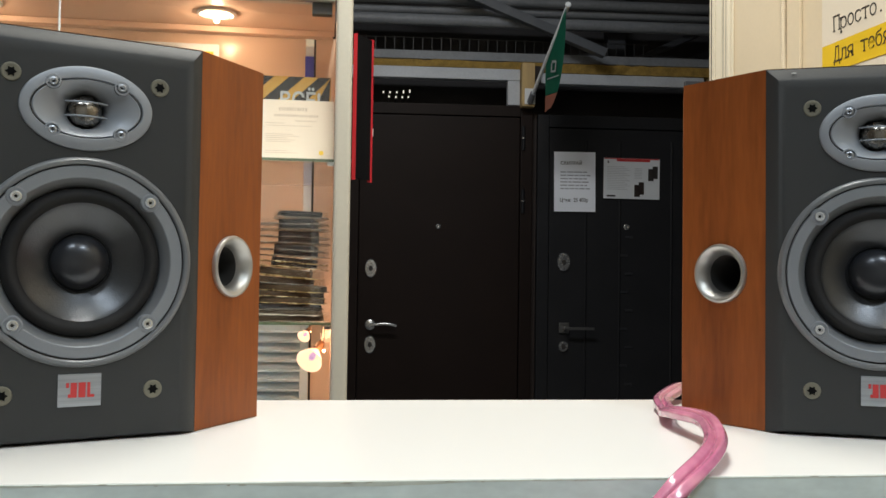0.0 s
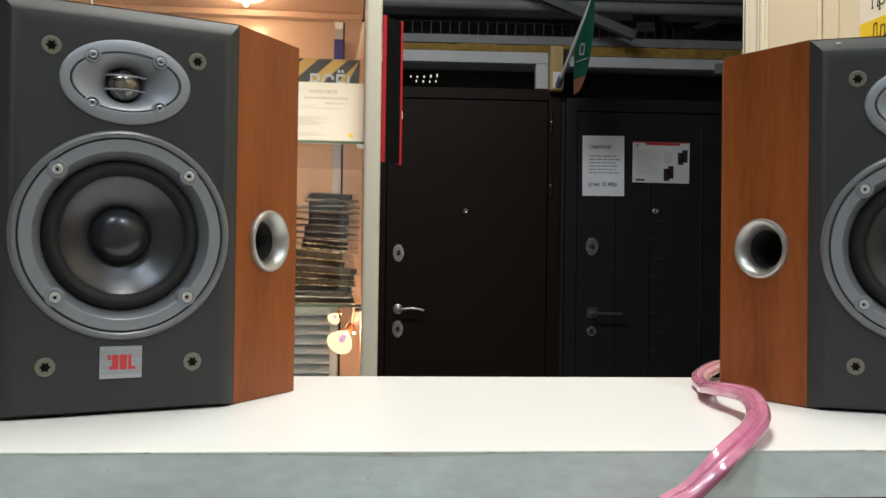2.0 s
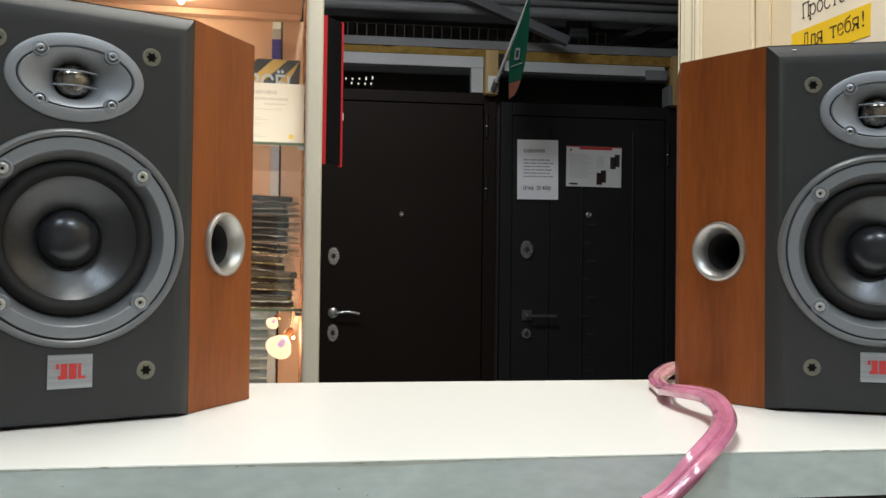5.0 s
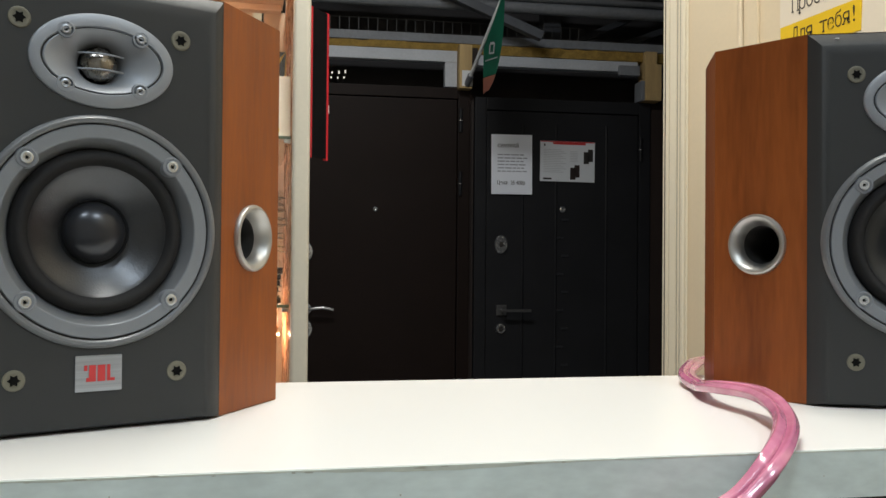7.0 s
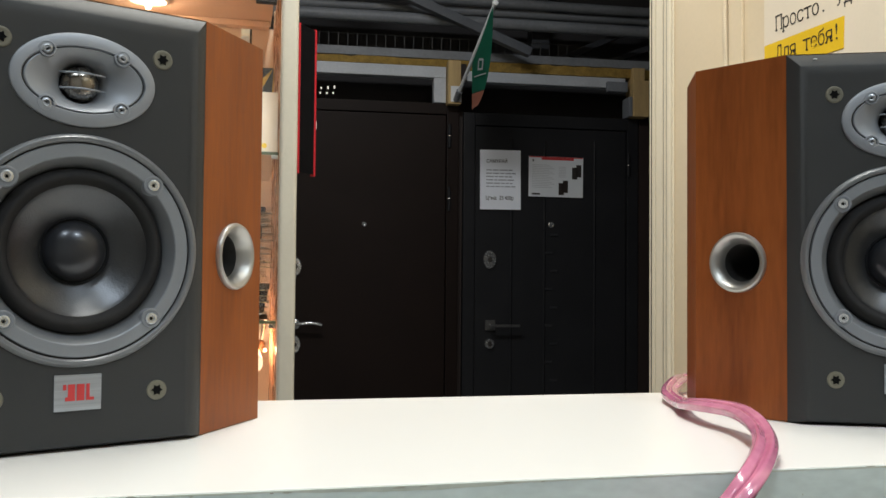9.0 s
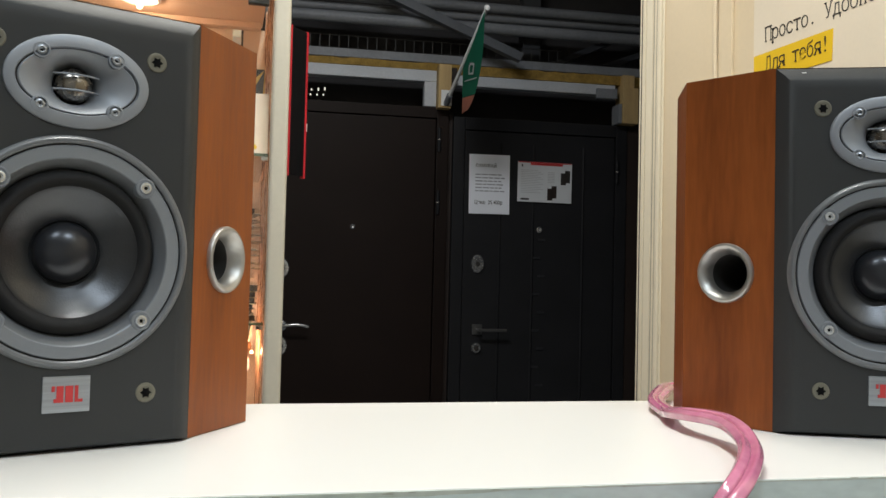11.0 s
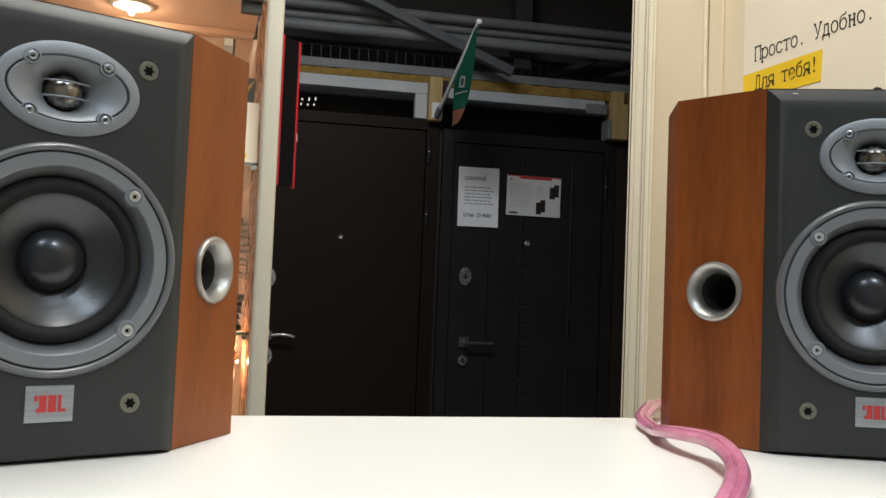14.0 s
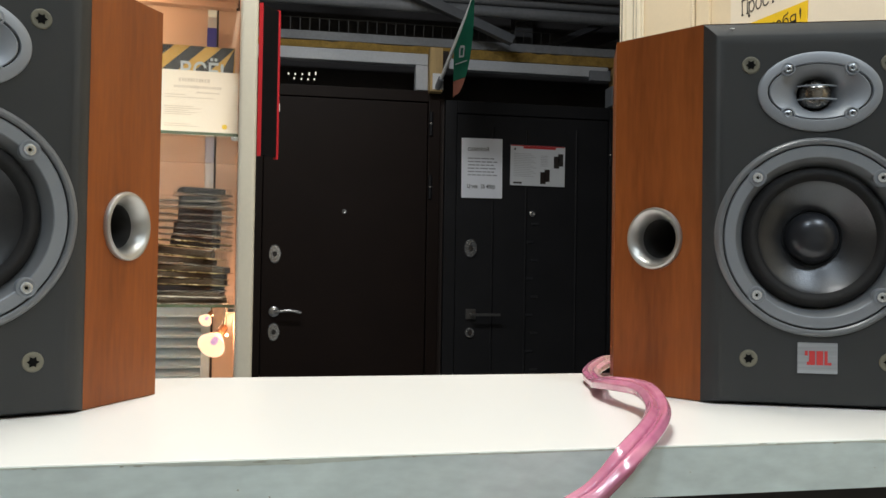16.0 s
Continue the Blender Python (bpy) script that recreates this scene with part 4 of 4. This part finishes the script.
def blister_pack(z, h, left, right, turn, tilt, lip, inside, label):
    """A flat pack: a rounded lip, a clear shell, a case in it and a small end label."""
    w, d = right - left, 0.096
    base = thing("blister_pack", CAB @ Matrix.Translation(((left + right) / 2 + 0.005, 0.130, z)) @ pose(0, 0, 0, 0, tilt, 1.8 * turn), label, "blister pack", "stack of blister packs")
    w /= 2
    for k, level in enumerate((0.0004, 0.5 * h) if h > 0.016 else (0.0004,)):
        sheet = prism(divided(rounded(-w + 0.002 * k, w - 0.002 * k, -d / 2, d / 2, 0.010), 0.007), level, level + 0.0009)
        for v in sheet.verts:
            v.co.z += 0.0009 * math.sin(150 * v.co.x + 900 * z + 2 * k) + 0.0006 * math.sin(310 * v.co.x + 90 * v.co.y + 500 * z)
            v.co.y += 0.0012 * math.sin(120 * v.co.x + 700 * z)
        part("lip", sheet, lip, base, "thin wavy plastic lip")
    if h > 0.012:
        part("blister", prism(rounded(-w + 0.002, w - 0.002, -d / 2 + 0.002, d / 2 - 0.002, 0.012), 0.0016, h + 0.0004), M_BLISTER, base, "cloudy clear plastic blister", bevel=0.003, smooth=True)
        part("phone_case", prism(rounded(-w + (0.068 if w > 0.06 and h > 0.018 else 0.020 if w > 0.06 else 0.008), w - (0.022 if w > 0.06 else 0.012), -d / 2 + 0.0045, d / 2 - 0.012, 0.010), 0.0024, h - 0.0010), inside, base, "dark phone case", bevel=0.002, smooth=True)
    else:
        part("phone_case", prism(rounded(-w + 0.006, w - 0.004, -d / 2 + 0.002, d / 2 - 0.008, 0.008), 0.0016, h + 0.0002), inside, base, "dark phone case", bevel=0.0018, smooth=True)
        part("end_label", cuboid(-w + 0.0025, -w + 0.013, -d / 2 + 0.0002, -d / 2 + 0.0016, 0.0018, h - 0.0012), M_PAPER, base, "small white end label")
    return z + h + 0.0012


THIN, TRAY, THICK = ("thin dark case in a flat pack low in the stack", "brown case in a yellowish plastic tray in the stack",
                     "dark phone case in a thick clear blister pack")
z = SHELF + 0.0048
for h, left, right, turn, tilt, lip, inside, label in (
        (0.0105, -0.178, -0.016, 2.0, 0.3, M_FROST, M_CASEBR, THIN), (0.0085, -0.182, -0.020, -3.0, 0.8, M_CARD, M_CASEBR, THIN),
        (0.0100, -0.176, -0.022, 4.0, 0.5, M_FROST, M_CASE, THIN), (0.0105, -0.180, -0.014, -1.5, 1.4, M_AMBER, M_CASEBR, THIN),
        (0.0100, -0.181, -0.017, 3.0, 2.2, M_AMBER, M_CASEBR, THIN), (0.0110, -0.178, -0.012, -4.0, 3.0, M_AMBER, M_CASEBR, THIN),
        (0.0135, -0.184, -0.016, 2.0, 3.6, M_FROST, M_CASEBR, TRAY), (0.0150, -0.183, -0.020, -3.0, 5.2, M_AMBER, M_CASEBR, TRAY),
        (0.0190, -0.184, -0.012, 3.0, 4.4, M_AMBER, M_CASE, TRAY), (0.0220, -0.176, -0.010, -2.0, 2.6, M_FROST, M_CASE, THICK),
        (0.0235, -0.172, -0.009, 2.0, 1.6, M_FROST, M_CASE, THICK), (0.0205, -0.166, -0.011, -4.0, 0.4, M_FROST, M_CASE, THICK),
        (0.0130, -0.112, -0.016, 5.0, 1.2, M_FROST, M_CASE, "topmost dark phone case in a clear pack on the stack")):
    z = blister_pack(z, h, left, right, turn, tilt, lip, inside, label)


# ---------------------------------------------------------------- show doors in the hall
def rose_handle(parent, x, z, square):
    if square:
        rose = part("handle_rose", cuboid(x - 0.027, x + 0.027, DOORS - 0.012, DOORS - 0.0005, z - 0.027, z + 0.027), M_DARKNICKEL, parent, "square dark nickel rose", bevel=0.003)
        part("lever", cuboid(x - 0.008, x + 0.150, DOORS - 0.058, DOORS - 0.048, z - 0.008, z + 0.006), M_DARKNICKEL, rose, "straight dark nickel lever", bevel=0.003)
    else:
        bm = lathe([(0.027, -0.0005), (0.027, -0.009), (0.022, -0.013), (0, -0.014)], 28)
        rose = part("handle_rose", bm, M_LOCK, parent, "round nickel rose", Matrix.Translation((x, DOORS, z)), True)
        part("lever", tube(spline([(0, -0.045, 0.0), (0.03, -0.052, 0.003), (0.07, -0.055, 0.007), (0.105, -0.054, 0.004), (0.134, -0.052, -0.003)], 5), 0.0085, 10), M_LOCK, rose, "curved nickel lever", smooth=True)
    part("spindle", tube([Vector((0, 0, 0)), Vector((0, -0.052, 0))] if not square else [Vector((x, DOORS, z)), Vector((x, DOORS - 0.052, z))], 0.008, 10), M_LOCK, rose, smooth=True)


def escutcheon(parent, x, z, w, h, label):
    bm = lathe([(1.0, -0.0005), (1.0, -0.008), (0.9, -0.012), (0.55, -0.0125), (0.5, -0.010), (0, -0.010)], 28, w, h)
    ob = part("lock_plate", bm, M_LOCK, parent, label, Matrix.Translation((x, DOORS, z)), True)
    part("keyway", panel([(0.011 * math.cos(a * 0.5236), 0.014 * math.sin(a * 0.5236)) for a in range(12)], -0.0135, -0.0105), M_INK, ob)


def hinge(parent, x, z):
    ob = part("hinge", tube([Vector((x, DOORS - 0.012, z - 0.062)), Vector((x, DOORS - 0.012, z + 0.062))], 0.010, 12), M_DOOR2, parent, "dark barrel hinge", smooth=True)
    part("hinge_pin", lathe([(0.0105, -0.003), (0.0105, 0.003), (0, 0.003)], 12), M_LOCK, ob, "bright washer", m=Matrix.Translation((x, DOORS - 0.012, z)) @ pose(0, 0, 0, 90, 0, 0), smooth=True)


def show_door(name, label, mat, x0, x1, top, leaf0, leaf1, leaftop):
    base = tagged(new(name), label, "door")
    base["kind"] = "structure"
    base["category"] = "door"
    part("jamb", cuboid(x0, leaf0 - 0.003, DOORS - 0.010, DOORS + 0.09, 0, top), mat, base, "steel jamb", bevel=0.004)
    part("jamb", cuboid(leaf1 + 0.003, x1, DOORS - 0.010, DOORS + 0.09, 0, top), mat, base, "steel jamb", bevel=0.004)
    part("head", cuboid(leaf0 - 0.002, leaf1 + 0.002, DOORS - 0.010, DOORS + 0.09, leaftop + 0.003, top), mat, base, "steel head", bevel=0.003)
    return base


d1 = show_door("door_1", "dark brown steel entrance door with nickel handle", M_DOOR1, -0.20, 0.772, 2.142, -0.132, 0.706, 2.082)
part("leaf", cuboid(-0.131, 0.705, DOORS, DOORS + 0.07, 0.01, 2.081), M_DOOR1, d1, "closed dark brown door leaf", bevel=0.004)
escutcheon(d1, -0.067, 1.276, 0.031, 0.048, "oval nickel lock plate")
escutcheon(d1, -0.066, 0.882, 0.030, 0.046, "oval nickel lock plate")
rose_handle(d1, -0.066, 0.985, False)
part("peephole", lathe([(0.0125, -0.0005), (0.0125, -0.006), (0.009, -0.008), (0.006, -0.005), (0, -0.004)], 20), M_LOCK, d1, "small nickel peephole", Matrix.Translation((0.280, DOORS, 1.499)), True)
for z in (1.971, 1.640, 0.45):
    hinge(d1, 0.722, z)

d2 = show_door("door_2", "blue-black panelled steel entrance door with taped price sheets", M_DOOR2, 0.800, 1.768, 2.100, 0.864, 1.702, 2.032)
part("leaf", cuboid(0.865, 1.701, DOORS, DOORS + 0.07, 0.01, 2.031), M_DOOR2, d2, "closed blue-black door leaf", bevel=0.004)
for x in (1.062, 1.244, 1.524):
    part("moulding", prism([(x - 0.007, DOORS - 0.0004), (x, DOORS - 0.006), (x + 0.007, DOORS - 0.0004)], 0.1, 1.97), M_DOOR2, d2, "raised upright rib")
for k in range(13):
    x, z = (1.296 if k % 2 == 0 else 1.268), 1.460 - k * 0.0968
    part("rung", panel([(x - 0.020, z - 0.006), (x + 0.020, z - 0.006), (x + 0.020, z + 0.006), (x - 0.020, z + 0.006)], DOORS - 0.005, DOORS - 0.0004), M_RUNG, d2, "short pressed rung", bevel=0.002)
escutcheon(d2, 0.945, 1.324, 0.035, 0.048, "rounded nickel lock plate")
escutcheon(d2, 0.946, 0.880, 0.026, 0.027, "round nickel lock plate")
rose_handle(d2, 0.949, 0.978, True)
part("peephole", lathe([(0.016, -0.0005), (0.016, -0.006), (0.010, -0.008), (0, -0.004)], 20), M_LOCK, d2, "bright peephole", Matrix.Translation((1.280, DOORS, 1.514)), True)
for z in (1.845, 0.45):
    hinge(d2, 1.712, z)

solid("door_surround", cuboid(1.772, 1.93, DOORS - 0.004, DOORS + 0.09, 0, 2.10), M_BROWNW, "dark brown upright beside the door", kind="structure")
solid("door_gap_panel", cuboid(0.776, 0.797, DOORS + 0.02, DOORS + 0.09, 0, 2.12), M_BROWNW, "dark infill between the doors", kind="structure")


def price_sheet():
    base = thing("price_sheet", Matrix.Translation((0.889, DOORS - 0.010, 1.589)) @ pose(0, 0, 0, 0, -0.4, 0), "white price sheet with bold heading taped to the door", "paper sheet")
    part("sheet", cuboid(0, 0.221, 0, 0.0008, 0, 0.316), M_BRIGHTPAPER, base)
    face = lambda u, z: Matrix.Translation((u, -0.0007, z)) @ pose(0, 0, 0, 90, 0, 0)
    lettering("САМУРАЙ", 0.0250, M_INK, parent=base, m=face(0.034, 0.248), squeeze=0.92, weight=0.010)
    word("Цена:  25 400р", 0.0285, M_INK, base, face(0.030, 0.052), 0.82, 0.008)
    rnd = random.Random(11)
    for k, w in enumerate((0.142, 0.160, 0.140, 0.150, 0.142, 0.158)):
        z, x = 0.206 - k * 0.0175, 0.034
        while x < 0.034 + w - 0.012:
            end = min(x + rnd.uniform(0.016, 0.046), 0.034 + w)
            part("text_mark", panel([(x, z), (end, z), (end, z + 0.0062), (x, z + 0.0062)], -0.0005, -0.0001), M_INKGREY, base)
            x = end + 0.005


price_sheet()


def leaflet():
    base = thing("door_leaflet", Matrix.Translation((1.152, DOORS - 0.010, 1.664)) @ pose(0, 0, 0, 0, 0.4, 0), "landscape leaflet with red band and two small door pictures", "leaflet")
    part("sheet", cuboid(0, 0.302, 0, 0.0008, 0, 0.2155), M_LEAFLET, base)
    bar = lambda name, a, b, c, d, mat, label="": part(name, panel([(a, c), (b, c), (b, d), (a, d)], -0.0006, -0.0001), mat, base, label)
    bar("red_band", 0.070, 0.250, 0.198, 0.2095, M_RED, "red header band")
    bar("red_edge", 0.002, 0.300, 0.2100, 0.2150, M_RED, "thin red top edge")
    for k in range(14):
        bar("text_line", 0.018, 0.128 + 0.014 * ((k * 7) % 3 - 1), 0.168 - k * 0.0092, 0.1715 - k * 0.0092, M_FAINTINK)
    for k in range(7):
        bar("text_line", 0.166, 0.206, 0.160 - k * 0.0088, 0.1635 - k * 0.0088, M_FAINTINK)
    bar("dark_tab", 0.018, 0.064, 0.010, 0.019, M_INK)
    bar("mark", 0.020, 0.028, 0.188, 0.200, M_INK)
    for u, z, mat in ((0.240, 0.098, M_INK), (0.166, 0.012, M_BROWNW)):
        bar("door_picture", u, u + 0.030, z, z + 0.064, mat, "printed picture of a dark door")
        bar("door_picture", u + 0.0235, u + 0.052, z + 0.012, z + 0.078, mat, "printed picture of a dark door")


leaflet()


# ---------------------------------------------------------------- framework above the doors
def bar(name, x0, x1, y0, y1, z0, z1, mat, label, category="beam", bevel=0.004):
    return solid(name, cuboid(x0, x1, y0, y1, z0, z1), mat, label, category, bevel=bevel)


FY = DOORS - 0.02
bar("white_rail", -2.6, 0.700, FY, FY + 0.06, 2.274, 2.333, M_WHITEBAR, "white steel rail above the show doors")
bar("white_rail", 0.811, 1.69, FY, FY + 0.06, 2.263, 2.318, M_WHITEBAR, "white steel rail above the show doors")
bar("white_stub", 0.636, 0.700, FY + 0.002, FY + 0.058, 2.144, 2.2735, M_WHITEBAR, "short white upright under the rail")
bar("joint_box", 1.578, 1.692, FY - 0.03, FY - 0.001, 2.238, 2.292, M_GREYBAR, "grey junction box on the rail", "junction box")
bar("timber_packer", 0.772, 0.806, FY - 0.02, FY + 0.06, 2.262, 2.350, M_BROWNW, "dark stained packer beside the pine block", "timber block")
bar("timber_block", 0.703, 0.770, FY - 0.05, FY + 0.06, 2.130, 2.358, M_TIMBER, "raw pine block between the rails", "timber block")
bar("grey_stub", 1.694, 1.714, FY - 0.045, FY + 0.055, 2.104, 2.210, M_GREYBAR, "short grey upright beside the pine block")
bar("timber_block", 1.716, 1.806, FY - 0.05, FY + 0.06, 2.104, 2.300, M_TIMBER, "raw pine block between the rails", "timber block")
bar("timber_offcut", 1.722, 1.790, FY - 0.03, FY + 0.05, 2.301, 2.372, M_TIMBER, "small pine offcut on the block", "timber block")
solid("white_plate", cuboid(0.716, 0.772, FY - 0.056, FY - 0.0505, 2.140, 2.222), M_WHITE, "small white fixing plate on the timber", "plate", bevel=0.001)
bar("grey_rail", -2.6, 3.4, FY + 0.01, FY + 0.07, 2.376, 2.421, M_GREYBAR, "grey steel rail with foam below it")


def foam():
    bm = bmesh.new()
    rnd = random.Random(8)
    n = 120
    lines = [[], [], [], []]
    for k in range(n + 1):
        x = -2.6 + 6.0 * k / n
        lo, hi = 2.334 + rnd.uniform(-0.001, 0.003) - (0.013 if x > 0.8 else 0), 2.374 + rnd.uniform(-0.006, 0.001)
        for line, (y, z) in zip(lines, ((FY + rnd.uniform(0.0, 0.010), lo), (FY + rnd.uniform(0.0, 0.010), hi), (FY + 0.06, hi), (FY + 0.06, lo))):
            line.append(bm.verts.new((x, y, z)))
    for a in range(4):
        b = (a + 1) % 4
        for k in range(n):
            bm.faces.new((lines[a][k], lines[a][k + 1], lines[b][k + 1], lines[b][k]))
    return solid("foam_strip", bm, M_FOAM, "mustard strip of expanded mounting foam", "foam strip")


foam()


def wire_mesh():
    base = thing("wire_mesh", Matrix(), "dark welded wire mesh above the rail", "wire mesh")
    y = FY + 0.05
    for z in (2.428, 2.498):
        part("long_wire", tube([Vector((-1.2, y, z)), Vector((1.4, y, z))], 0.0022, 6), M_WIRE, base)
    for k in range(52):
        x = -1.15 + k * 0.0495
        part("cross_wire", tube([Vector((x, y, 2.424)), Vector((x, y, 2.503))], 0.0019, 5), M_WIRE, base)


wire_mesh()


def pipe(x0, z0, x1, z1, y, r, label="long grey steel pipe under the hall ceiling"):
    return solid("steel_pipe", tube([Vector((x0, y, z0)), Vector((x1, y, z1))], r, 20), M_GREYBAR, label, "pipe", smooth=True, group="pipes over the doors")


pipe(-2.6, 2.567, 3.6, 2.560, FY - 0.05, 0.030)
pipe(-2.6, 2.624, 3.6, 2.650, FY + 0.02, 0.022)
pipe(-2.6, 2.690, 3.6, 2.676, FY - 0.02, 0.026)


def strut(x0, z0, x1, z1, y, w, mat, label="grey diagonal strut of the roof truss"):
    d = Vector((x1 - x0, 0, z1 - z0)).normalized()
    n = Vector((-d.z, 0, d.x)) * w / 2
    pts = [(x0 - n.x, z0 - n.z), (x1 - n.x, z1 - n.z), (x1 + n.x, z1 + n.z), (x0 + n.x, z0 + n.z)]
    return solid("truss_strut", panel(pts, y, y + 0.05), mat, label, "strut", bevel=0.004, group="truss struts")


strut(-0.55, 3.06, 1.12, 2.398, FY - 0.15, 0.046, M_STRUT)
strut(1.36, 2.44, 2.35, 2.90, FY + 0.16, 0.034, M_DARKSTEEL)
strut(1.66, 2.45, 2.5, 2.78, FY + 0.19, 0.034, M_DARKSTEEL)
for x in (1.22, 2.6, -1.4):
    solid("hall_column", cuboid(x, x + 0.10, 4.15, 4.25, 2.4, 3.6), M_DARKSTEEL, "dark grey steel upright", "column", bevel=0.004)

# Glowing blocks on added stems stand in for reflections of ceiling lamps.
for k, (x, z) in enumerate(((0.02, 2.215), (0.055, 2.215), (0.092, 2.216), (0.128, 2.219), (0.162, 2.224), (0.050, 2.192), (0.087, 2.190), (0.122, 2.190), (0.155, 2.192))):
    ob = thing("fanlight_glint", Matrix.Translation((x - 0.036, DOORS + 0.16, z + 0.016)), "small glowing block standing in for a lamp reflection over the door", "lamp", "far lamps over the door")
    h = 0.016 if k > 2 and k < 5 else 0.010
    part("lamp_glass", cuboid(-0.004, 0.004, 0, 0.006, -h / 2, h / 2), M_GLINT, ob, bevel=0.0015)
    part("glint_stem", cuboid(-0.003, 0.003, 0.0065, 0.16, -0.003, 0.003), M_INK, ob)


def flag():
    base = thing("advertising_flag", Matrix(), "green advertising flag with salmon tip on a slanted white pole", "flag")
    a, b = Vector((0.744, FY - 0.052, 2.152)), Vector((0.826, 3.36, 2.497))
    part("pole", tube([a, b], 0.0095, 12), M_WHITE, base, "white plastic pole", smooth=True)
    part("socket", tube([a - (b - a).normalized() * 0.004, a + (b - a) * 0.10], 0.016, 14), M_GREYBAR, base, "grey pole socket", smooth=True)
    knob = lathe([(0.0, -0.012), (0.012, -0.008), (0.015, 0.0), (0.012, 0.008), (0, 0.012)], 16)
    part("pole_knob", knob, M_WHITE, base, "white end knob", Matrix.Translation(b), True)

    foot, head = 0.684, 0.858                    # the pole's ends on a plane that stands across the view at y = 3.55

    def cloth(x, z, lift=0.0):
        """A point of that plane, moved back onto the upright plane through the pole."""
        y = a.y + (b.y - a.y) * (x - foot) / (head - foot) + 0.03 * math.sin(18 * (z - 2.1)) * max(0, 2.35 - z) - lift
        k = (y + 0.53) / 4.08
        return Vector((-0.078 + (x + 0.078) * k, y, 1.237 + (z - 1.237) * k))

    def left(z):
        return 0.757 if z < 2.290 else 0.757 + (z - 2.290) * (head - 0.757) / (2.540 - 2.290)

    def right(z):
        t = (z - 2.03) / (2.547 - 2.03)
        return 0.757 + 0.102 * (1 - (1 - t) ** 2.6) ** 0.62

    def sheet(z0, z1, h0, h1, mat, name, label, lift=0.0, slope=0.0):
        bm, n, k = bmesh.new(), 8, 16
        grid = []
        for i in range(n + 1):
            row = []
            for j in range(k + 1):
                z, h = z0 + (z1 - z0) * j / k, h0 + (h1 - h0) * i / n
                zz = max(2.032, min(2.538, z + slope * h))
                row.append(bm.verts.new(cloth(left(zz) + (max(right(zz), left(zz) + 0.001) - left(zz)) * h, zz, lift)))
            grid.append(row)
        for i in range(n):
            for j in range(k):
                bm.faces.new((grid[i][j], grid[i + 1][j], grid[i + 1][j + 1], grid[i][j + 1]))
        bmesh.ops.solidify(bm, geom=list(bm.faces), thickness=0.001)
        return part(name, bm, mat, base, label, smooth=True)

    sheet(2.112, 2.538, 0, 1, M_GREEN, "cloth", "green cloth", 0, 0.022)
    sheet(2.032, 2.110, 0, 1, M_SALMON, "hem", "salmon cloth tip", 0, 0.022)
    for z0, z1, h0, h1 in ((2.222, 2.232, 0.32, 0.62), (2.232, 2.268, 0.32, 0.39), (2.232, 2.276, 0.55, 0.62), (2.268, 2.280, 0.36, 0.58)):
        sheet(z0, z1, h0, h1, M_WHITE, "printed_mark", "white printed shape", 0.020, 0.012)
    sheet(2.186, 2.192, 0.12, 0.85, M_WHITE, "printed_line", "thin white printed line", 0.020, 0.03)


flag()


# ---------------------------------------------------------------- ceiling lamps
def ceiling_lamp(name, x, y, z, label, turn=0, half=0.64):
    base = thing(name, pose(x, y, z, 0, 0, turn), label, "ceiling lamp", "ceiling lamps")
    part("housing", cuboid(-half, half, -0.10, 0.10, 0.012, 0.06), M_HOUSING, base, "white steel housing", bevel=0.004)
    if z > 3:
        for x in (-0.5, 0.5):
            part("rod", tube([Vector((x, 0, 0.06)), Vector((x, 0, 3.6 - z))], 0.004, 8), M_HOUSING, base, "thin hanging rod")
    for s in (-1, 1):
        part("side_lip", cuboid(-half, half, s * 0.092 - 0.004, s * 0.092 + 0.004, -0.012, 0.0115), M_HOUSING, base)


ceiling_lamp("room_lamp", 0.05, 0.22, 2.745, "white fluorescent ceiling lamp", 90)
ceiling_lamp("hall_lamp", -0.05, 2.05, 3.21, "white fluorescent lamp hanging in the hall")
for x in (-0.40, 0.68):
    ceiling_lamp("room_lamp", x, -1.15, 2.745, "short white fluorescent ceiling lamp", 0, 0.26)
